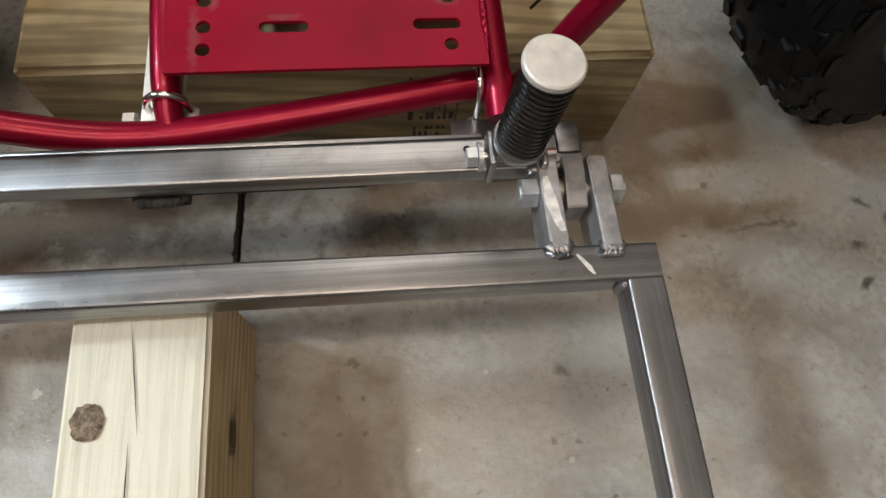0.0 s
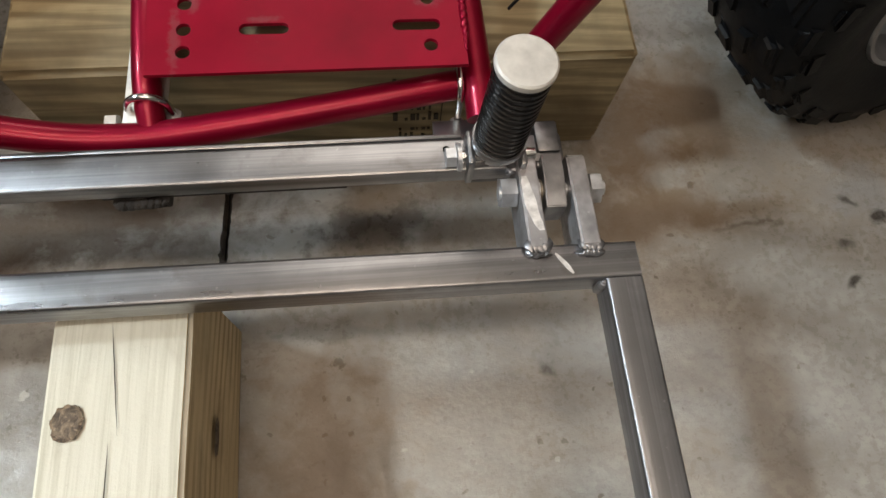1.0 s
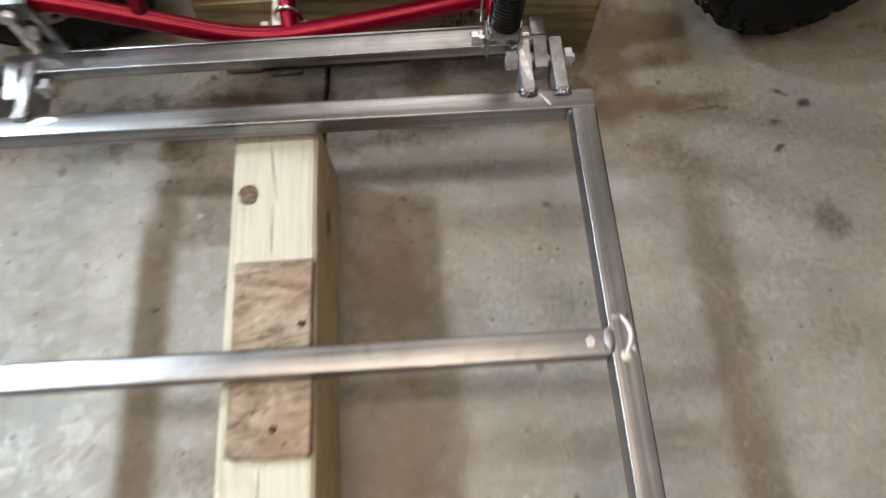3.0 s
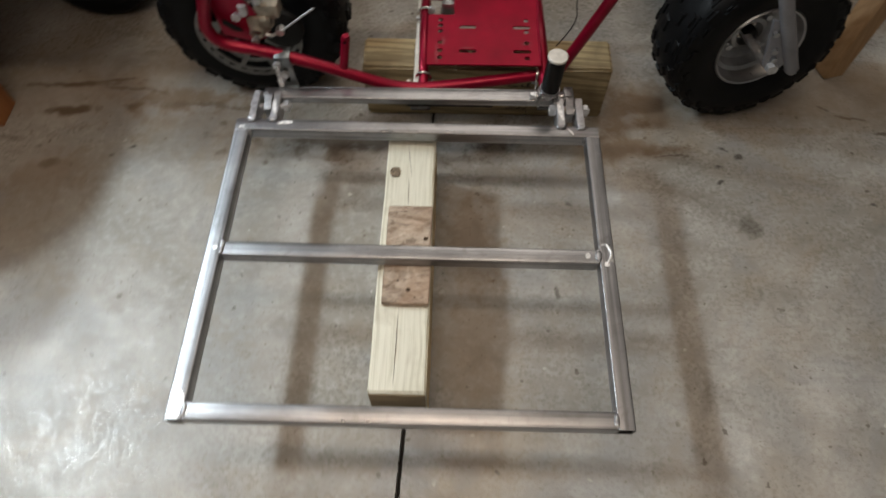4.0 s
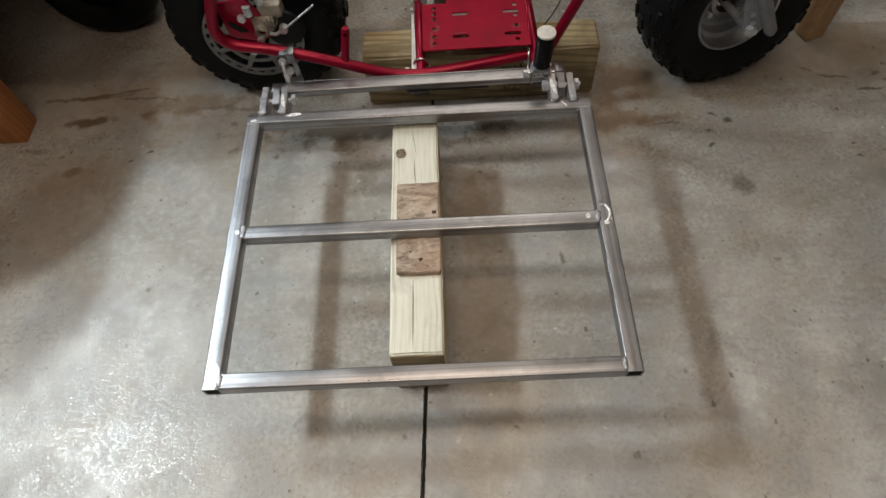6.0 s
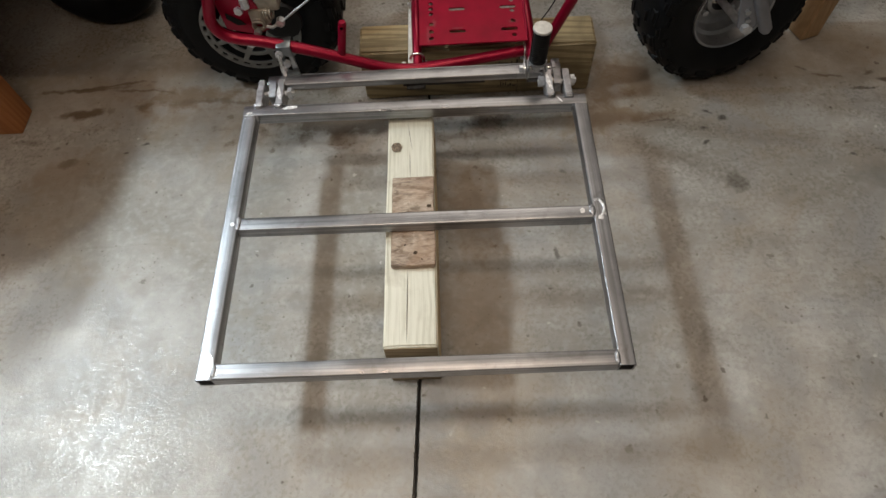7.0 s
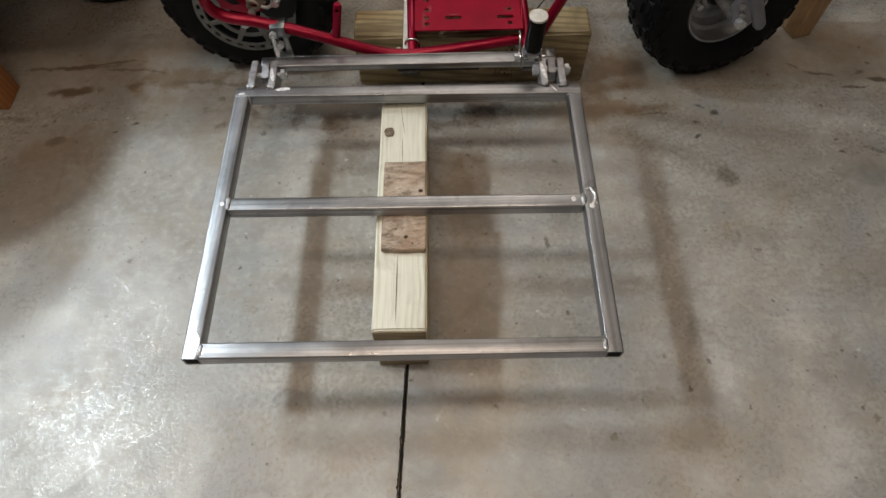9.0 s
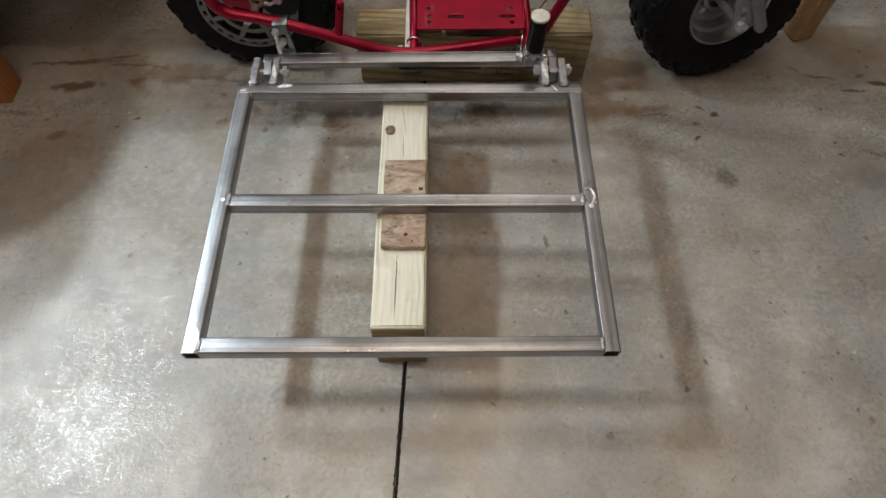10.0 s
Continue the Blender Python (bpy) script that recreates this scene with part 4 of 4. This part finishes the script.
CROSS_L = [(0.335, 0.662, 0.160), (0.3345, 0.70, 0.179), (0.333, 0.80, 0.190), (0.333, 0.925, 0.176)]
CROSS_R = [(0.571, 0.655, 0.166), (0.569, 0.70, 0.176), (0.564, 0.80, 0.192), (0.562, 0.925, 0.180)]
part("cross_tube", tube(smooth_path(CROSS_L), 0.0098, 18), RED, bike)
part("cross_tube", tube(smooth_path(CROSS_R), 0.0115, 18), RED, bike)
DOWN = [(0.590, 0.686, 0.160), (0.609, 0.684, 0.212), (0.657, 0.680, 0.342), (0.74, 0.685, 0.56)]
part("down_tube", tube(smooth_path(DOWN), 0.0105, 18), RED, bike)
part("down_tube", tube(smooth_path([(0.562, 0.896, 0.182)] + mirrored(DOWN)[1:]), 0.0105, 18), RED, bike)


def plate_mesh():
    """The engine plate as a cell grid with slots and holes left out, bent down along its front edge."""
    x0, x1, y0, y1, z, th = 0.341, 0.560, 0.679, 0.868, 0.1985, 0.003
    nx, ny = 146, 126
    holes = []
    for hx in (0.366, 0.535):
        for hy in (0.696, 0.714, 0.735, 0.764, 0.779, 0.794):
            if hx < 0.5 or hy in (0.696, 0.735, 0.764, 0.794):
                holes.append((hx, hy, 0.0, 0.0050))
    for hy in (0.7130, 0.7755):
        holes += [(0.420, hy, 0.0125, 0.0045), (0.526, hy, 0.0125, 0.0045)]

    def open_at(x, y):
        if x < 0.392 and y > 0.808:
            return True
        return any(max(abs(x - hx) - hw, 0) ** 2 + (y - hy) ** 2 < r * r for hx, hy, hw, r in holes)
    bm = bmesh.new()
    made = {}

    def vert(i, j, lay):
        if (i, j, lay) not in made:
            made[i, j, lay] = bm.verts.new((x0 + (x1 - x0) * i / nx, y0 + (y1 - y0) * j / ny, z - th * lay + 0.012 * (j / ny)))
        return made[i, j, lay]
    cell = {(i, j) for i in range(nx) for j in range(ny) if not open_at(x0 + (x1 - x0) * (i + 0.5) / nx, y0 + (y1 - y0) * (j + 0.5) / ny)}
    for i, j in cell:
        for lay in (0, 1):
            bm.faces.new([vert(i + a, j + b, lay) for a, b in ((0, 0), (1, 0), (1, 1), (0, 1))])
        for (di, dj), (p, q) in (((-1, 0), ((0, 0), (0, 1))), ((1, 0), ((1, 0), (1, 1))), ((0, -1), ((0, 0), (1, 0))), ((0, 1), ((0, 1), (1, 1)))):
            if (i + di, j + dj) not in cell:
                bm.faces.new((vert(i + p[0], j + p[1], 0), vert(i + q[0], j + q[1], 0), vert(i + q[0], j + q[1], 1), vert(i + p[0], j + p[1], 1)))
    # round the cut edges
    for v in bm.verts:
        for hx, hy, hw, r in holes:
            dx, dy = v.co.x - hx, v.co.y - hy
            ux = dx - max(-hw, min(hw, dx))
            d = math.hypot(ux, dy)
            if 0.0 < abs(d - r) < 0.00125 and any(len(e.link_faces) == 2 and abs(e.verts[0].co.z - e.verts[1].co.z) > 0.002 for e in v.link_edges):
                v.co.x += ux * (r / d - 1)
                v.co.y += dy * (r / d - 1)
                break
    return bm


part("engine_plate", plate_mesh(), PLATE_RED, bike, "red sheet-metal engine plate with slots and bolt holes", smooth=30)
part("plate_weld", bead((0.560, 0.69, 0.1995), (0.560, 0.86, 0.210), 0.0028, 26, 0.6, 77), RED, bike)
post = part("tab_post", tube([(0.184, 0.66, 0.198), (0.199, 0.661, 0.277), (0.1995, 0.661, 0.2805)], 0.0082, 16, radii=[0.0082, 0.0082, 0.006]), RED, bike, "short red peg with a drilled end")
# black disc on the peg paints the dark of the drilled end
part("tab_hole", lathe([(0, 0.0004), (0, 0.0032)], pose(0.1972, 0.6522, 0.2715), 12), BLACK, post)
# axle plate behind the loop, a black patch painting the shade of its opening
AXLE = [(-0.040, 0.330), (0.02, 0.335), (0.045, 0.29), (0.055, 0.25), (0.02, 0.236), (-0.035, 0.252)]
part("axle_plate", prism(AXLE, "y", 0.690, 0.695, 0.001), RED, bike, "red axle plate welded into the loop")
part("axle_slot", prism([(-0.026, 0.290), (0.0, 0.272), (0.006, 0.262), (-0.010, 0.262), (-0.028, 0.278)], "y", 0.6885, 0.6898), BLACK, bike)


def coil(c, axis, r, wire, turns, length, bm=None):
    pts = []
    for k in range(turns * 14 + 1):
        a = 2 * math.pi * k / 14
        s = length * k / (turns * 14) - length / 2
        u, v = r * math.cos(a), r * math.sin(a)
        pts.append(Vector(c) + (Vector((s, u, v)) if axis == "x" else Vector((u, s, v)) if axis == "y" else Vector((u, v, s))))
    return tube(pts, wire, 7, bm)


caliper = part("brake_caliper", join(box(0.036, 0.080, 0.690, 0.722, 0.288, 0.318, 0.006), box(0.018, 0.058, 0.684, 0.712, 0.262, 0.296, 0.006)), DIRTY_BRASS, bike, "dull plated mechanical brake caliper")
part("spring", coil((0.034, 0.690, 0.266), "y", 0.012, 0.0022, 4, 0.030), DIRTY_BRASS, caliper, "coiled return spring")
part("spring", coil((0.052, 0.690, 0.284), "x", 0.009, 0.002, 4, 0.024), DIRTY_BRASS, caliper, "coiled return spring")
for c, ax, r, ln in (((0.044, 0.696, 0.326), "z", 0.0075, 0.014), ((0.018, 0.688, 0.312), "z", 0.0085, 0.02), ((0.002, 0.690, 0.296), "y", 0.0085, 0.014), ((0.028, 0.676, 0.252), "y", 0.0075, 0.012), ((0.074, 0.690, 0.264), "y", 0.0085, 0.014), ((-0.016, 0.736, 0.178), "y", 0.009, 0.016)):
    part("bolt_head", hexagon(c, ax, r, ln), ZINC, caliper if c[1] < 0.73 else bike)
part("brake_arm", tube([(0.040, 0.684, 0.262), (0.058, 0.684, 0.257), (0.074, 0.688, 0.264)], 0.0035, 8), ZINC, caliper)
part("brake_cable", tube([(0.078, 0.688, 0.266), (0.11, 0.692, 0.288), (0.142, 0.696, 0.309)], 0.0022, 8), ZINC, bike, "grey brake cable")
part("cable_housing", tube(smooth_path([(0.030, 0.70, 0.325), (0.022, 0.70, 0.36), (0.035, 0.70, 0.42)]), 0.003, 8), BLACK, bike)
part("throttle_cable", tube(smooth_path([(0.586, 0.70, 0.228), (0.602, 0.70, 0.258), (0.612, 0.70, 0.291), (0.606, 0.70, 0.335), (0.60, 0.70, 0.42)]), 0.0012, 6), BLACK, bike, "thin black cable")
part("sprocket_cover", lathe([(-0.004, 0.001), (-0.004, 0.040), (0.004, 0.042), (0.004, 0.001)], pose(0.062, 0.735, 0.228), 32), BLACK, bike, "dark round drum behind the bracket")


def u_bolt(c, axis, r, wire, drop, parent_label):
    """A chromed bolt bent round a tube that runs along x or y, its two legs going down."""
    pts = []
    for k in range(13):
        a = math.pi * k / 12
        pts.append((r * math.cos(a), r * math.sin(a)))
    pts = [(r, -drop)] + pts + [(-r, -drop)]
    if axis == "y":
        return tube([(c[0] + u, c[1], c[2] + v) for u, v in pts], wire, 10)
    return tube([(c[0], c[1] + u, c[2] + v) for u, v in pts], wire, 10)


for c, ax, r, drop in (((0.3345, 0.674, 0.1680), "y", 0.0140, 0.016), ((0.556, 0.686, 0.165), "x", 0.0150, 0.034), ((0.334, 0.832, 0.1885), "y", 0.0145, 0.026)):
    clamp = part("clamp_bolt", u_bolt(c, ax, r, 0.0027, drop, ""), CHROME, bike, "chromed U-bolt round the red tube")
    for s in (-1, 1):
        p = (c[0] + s * r, c[1], c[2] - 0.012) if ax == "y" else (c[0], c[1] + s * r, c[2] - drop + 0.004)
        part("nut", hexagon(p, "z", 0.006, 0.006), ZINC, clamp)

tension = part("tensioner_bracket", join(box(0.368, 0.392, 0.820, 0.826, 0.196, 0.222, 0.0015), box(0.368, 0.392, 0.820, 0.850, 0.204, 0.208, 0.0015)), ALLOY, bike, "small bright metal bracket bolted beside the plate")
part("bolt_head", hexagon((0.380, 0.836, 0.211), "z", 0.0075, 0.007), ZINC, tension)
part("bolt_head", hexagon((0.346, 0.822, 0.206), "y", 0.0075, 0.008), ZINC, tension)

# fork leg beside the front wheel
fork = part("fork_leg", tube([(1.046, 0.690, 0.180), (1.042, 0.690, 0.188), (0.966, 0.690, 0.330), (0.894, 0.69, 0.47)], 0.0125, 20, radii=[0.008, 0.0125, 0.0125, 0.0125]), FORK_GREY, bike, "grey painted fork leg")
part("fork_bracket", prism([(0.958, 0.300), (0.985, 0.290), (1.022, 0.196), (1.004, 0.178), (0.985, 0.190), (0.975, 0.235)], "y", 0.692, 0.699, 0.0012), FORK_GREY, fork, "grey steel axle bracket")
for c in ((0.974, 0.6905, 0.272), (0.990, 0.6905, 0.232), (0.997, 0.6905, 0.212)):
    part("bracket_bolt", hexagon((c[0], c[1] - 0.002, c[2]), "y", 0.0058, 0.007), ALLOY, fork)
part("axle_nut", hexagon((1.000, 0.686, 0.194), "y", 0.011, 0.014), ZINC, fork)
part("axle", tube([(1.0, 0.688, 0.190), (0.965, 0.86, 0.176)], 0.008, 12), ZINC, fork)

# ---- the mount bar clamped to the bike, with hinge tabs, bolts, bracket and folded foot peg ----
mount = thing("hinge_mount_bar", (0.31, 0.62, 0.14), "square steel bar clamped along the bike's rail, carrying hinge tabs", "metal bar")
RB = 0.181
bar = square_tube("x", 0.046, 0.580, 0.618, RB - H)
# bar squashed in height to fit the camera's view
for v in bar.verts:
    v.co.z = RB - 0.62 * (RB - v.co.z)
part("bar", bar, STEEL_X, mount)
# black strip that paints the shade along the bar's underside
part("scaled_strip", box(0.305, 0.470, 0.6085, 0.634, 0.1570, 0.1645, 0.001), SCALE_AND_SHADE, mount, "black strip painting the shade under the bar")
part("back_strip", box(0.10, 0.552, 0.6318, 0.6355, RB - 0.018, RB - 0.0012, 0.0012), STEEL_X, mount, "thin strip welded along the bar")
# no hole is cut, a black disc paints its shade
part("set_screw_hole", lathe([(0, 0.0005), (0, 0.0026)], pose(0.540, 0.622, RB + 0.0006, 90, 0, 0), 10), BLACK, mount)
part("clamp_plate", box(0.536, 0.574, 0.632, 0.668, 0.140, 0.146, 0.001), ALLOY, mount, "flat steel clamp plate")
part("clamp_plate", box(0.3150, 0.343, 0.664, 0.905, 0.1560, 0.1640, 0.001), CAP_GREY, mount, "long flat alloy saddle under the red tube")
part("saddle_nut", hexagon((0.3055, 0.671, 0.155), "x", 0.007, 0.008), CAP_GREY, mount, "pale round-edged nut")
part("under_plate", box(0.312, 0.350, 0.604, 0.640, 0.1505, 0.1590, 0.002), SCALE_AND_SHADE, mount, "black scaled plate welded under the bar")
part("weld_bead", bead((0.313, 0.605, 0.157), (0.349, 0.605, 0.157), 0.0040, 8, 0.8, 31), SCALE_AND_SHADE, mount, "burnt black weld bead", 170)
part("end_plate", box(0.556, 0.606, 0.612, 0.634, 0.148, 0.157, 0.0015), DARK_STEEL, mount, "dark scaled steel end plate")
part("weld_bead", bead((0.580, 0.606, 0.176), (0.606, 0.612, 0.176), 0.0045, 6, 0.7, 43), WELD, mount, "bright lumpy weld bead", 170)
part("end_block", box(0.580, 0.622, 0.610, 0.632, 0.156, 0.180, 0.002), TAB_STEEL, mount)
part("end_block", box(0.603, 0.620, 0.616, 0.641, 0.158, 0.183, 0.002), TAB_STEEL, mount)
part("end_block", box(0.034, 0.060, 0.606, 0.630, 0.156, 0.182, 0.002), TAB_STEEL, mount)
for x0, x1 in ((0.604, 0.618), (0.040, 0.054)):
    part("hinge_tab", prism([(0.612, 0.154), (0.612, 0.186), (0.598, 0.186), (0.575, 0.180), (0.574, 0.158), (0.584, 0.150)], "x", x0, x1, 0.0008), TAB_STEEL, mount, "thick ground steel hinge tab")
for xs, flip in (((0.567, 0.651), 1), ((0.006, 0.089), -1)):
    bolt = part("hinge_bolt", tube([(xs[0] + 0.007, 0.592, 0.170), (xs[1] - 0.002, 0.592, 0.170)], 0.0052, 14), ZINC, mount, "zinc-plated hinge bolt")
    part("nut", hexagon((xs[0] + 0.0135, 0.592, 0.170), "x", 0.0110, 0.011), ZINC, bolt)
    part("bolt_head", hexagon((xs[1] - 0.0095, 0.592, 0.170), "x", 0.0115, 0.008), ZINC, bolt)
    mid = 0.5992 if flip > 0 else 0.0525
    part("washer", tube([(mid + 0.0005, 0.592, 0.170), (mid + 0.003, 0.592, 0.170)], 0.0088, 20), ZINC, bolt)
    part("washer", tube([(mid + 0.0035, 0.592, 0.170), (mid + 0.0062, 0.592, 0.170)], 0.0082, 20), DIRTY_BRASS, bolt, "dull brass washer")


bracket = part("upright_bracket", join(prism([(0.056, 0.150), (0.097, 0.150), (0.091, 0.242), (0.063, 0.242)], "y", 0.641, 0.645, 0.0008), box(0.063, 0.091, 0.641, 0.672, 0.2395, 0.2435, 0.0008)), GALV, mount, "galvanised angle bracket hooked over the red tube")
# the slot is a black patch on the uncut bracket, painted shade
part("bracket_slot", prism([(0.076, 0.186), (0.084, 0.186), (0.084, 0.220), (0.076, 0.220)], "y", 0.6400, 0.6408), BLACK, bracket)
part("clamp_screw", tube([(0.068, 0.634, 0.234), (0.066, 0.634, 0.182)], 0.0042, 10), CHROME, bracket)
part("clamp_screw", tube([(0.070, 0.634, 0.206), (0.066, 0.634, 0.150)], 0.0036, 10), CHROME, bracket)
for z, x in ((0.231, 0.068), (0.196, 0.069), (0.208, 0.078)):
    part("nut", hexagon((x, 0.635, z), "y", 0.0075, 0.008), ZINC, bracket)

# folded foot peg
PEG0, PEG1 = Vector((0.573, 0.616, 0.203)), Vector((0.5755, 0.614, 0.2840))
peg = thing("foot_peg", PEG0 - Vector((0, 0, 0.03)), "black ribbed rubber foot peg with steel cap, folded upright", "foot peg")
axis = (PEG1 - PEG0).normalized()
ln = (PEG1 - PEG0).length
PM = Matrix.Translation(PEG0) @ axis.to_track_quat("Y", "Z").to_matrix().to_4x4()
prof = [(0.0, 0.001), (0.0, 0.0165)]
ribs = 15
for k in range(ribs):
    a = ln * 0.90 * k / ribs
    st = ln * 0.90 / ribs
    prof += [(a + 0.08 * st, 0.0150), (a + 0.22 * st, 0.0171), (a + 0.72 * st, 0.0171), (a + 0.90 * st, 0.0150)]
prof += [(ln * 0.91, 0.0166), (ln * 0.95, 0.0166), (ln * 0.95, 0.001)]
part("rubber_sleeve", lathe(prof, PM, 40), GRIP, peg, "black ribbed rubber sleeve")
part("end_cap", lathe([(ln * 0.945, 0.001), (ln * 0.945, 0.0176), (ln * 0.962, 0.0180), (ln * 0.995, 0.0178), (ln * 1.008, 0.0166), (ln * 1.01, 0.001)], PM, 40), CAP_GREY, peg, "worn pale grey metal end cap")
part("collar", lathe([(-0.004, 0.001), (-0.004, 0.0182), (0.0, 0.0190), (0.002, 0.0182), (0.002, 0.001)], PM, 40), ALLOY, peg)
part("peg_stem", tube([PEG0 - axis * 0.034, PEG0 + axis * 0.002], 0.0095, 16), ZINC, peg)
part("clevis_cheek", box(0.552, 0.557, 0.602, 0.628, 0.166, 0.196, 0.002), ALLOY, peg)
part("clevis_cheek", box(0.588, 0.593, 0.602, 0.628, 0.166, 0.192, 0.002), ALLOY, peg)
pin = part("pivot_pin", tube([(0.541, 0.614, 0.184), (0.600, 0.614, 0.184)], 0.0045, 12), CHROME, peg)
part("washer", tube([(0.546, 0.614, 0.184), (0.549, 0.614, 0.184)], 0.0100, 18), ZINC, pin)
part("nut", hexagon((0.542, 0.614, 0.184), "x", 0.0075, 0.007), ZINC, pin)

# ---- dark wheels of other machines behind ----
def far_wheel(c, R, w, turn, label, knobs=True):
    m = Matrix.Translation(c) @ pose(0, 0, 0, 0, 0, turn)
    root = thing("off_road_wheel", c, label, "wheel", "wheels of machines behind")
    tyre = part("tyre", carcass(m, R, w), RUBBER, root)
    if knobs:
        tread(tyre, m, R, w, 18)
    part("rim", lathe([(o * w, r * R * 0.5) for o, r in [(-0.34, 1.02), (-0.36, 0.96), (-0.25, 0.9), (-0.1, 0.8), (-0.08, 0.3), (0.1, 0.3), (0.3, 0.9), (0.34, 1.02)]], m, 48), BLACK, root)
    return root


far_wheel((-0.460, 1.09, 0.15), 0.15, 0.15, 4, "smooth black cart tyre in deep shade on the concrete", False)
far_wheel((-0.955, 1.08, 0.26), 0.26, 0.22, -6, "large black off-road tyre in deep shade on the concrete")
far_wheel((1.03, 1.125, 0.20), 0.20, 0.18, 10, "black knobby tyre standing behind the front wheel")
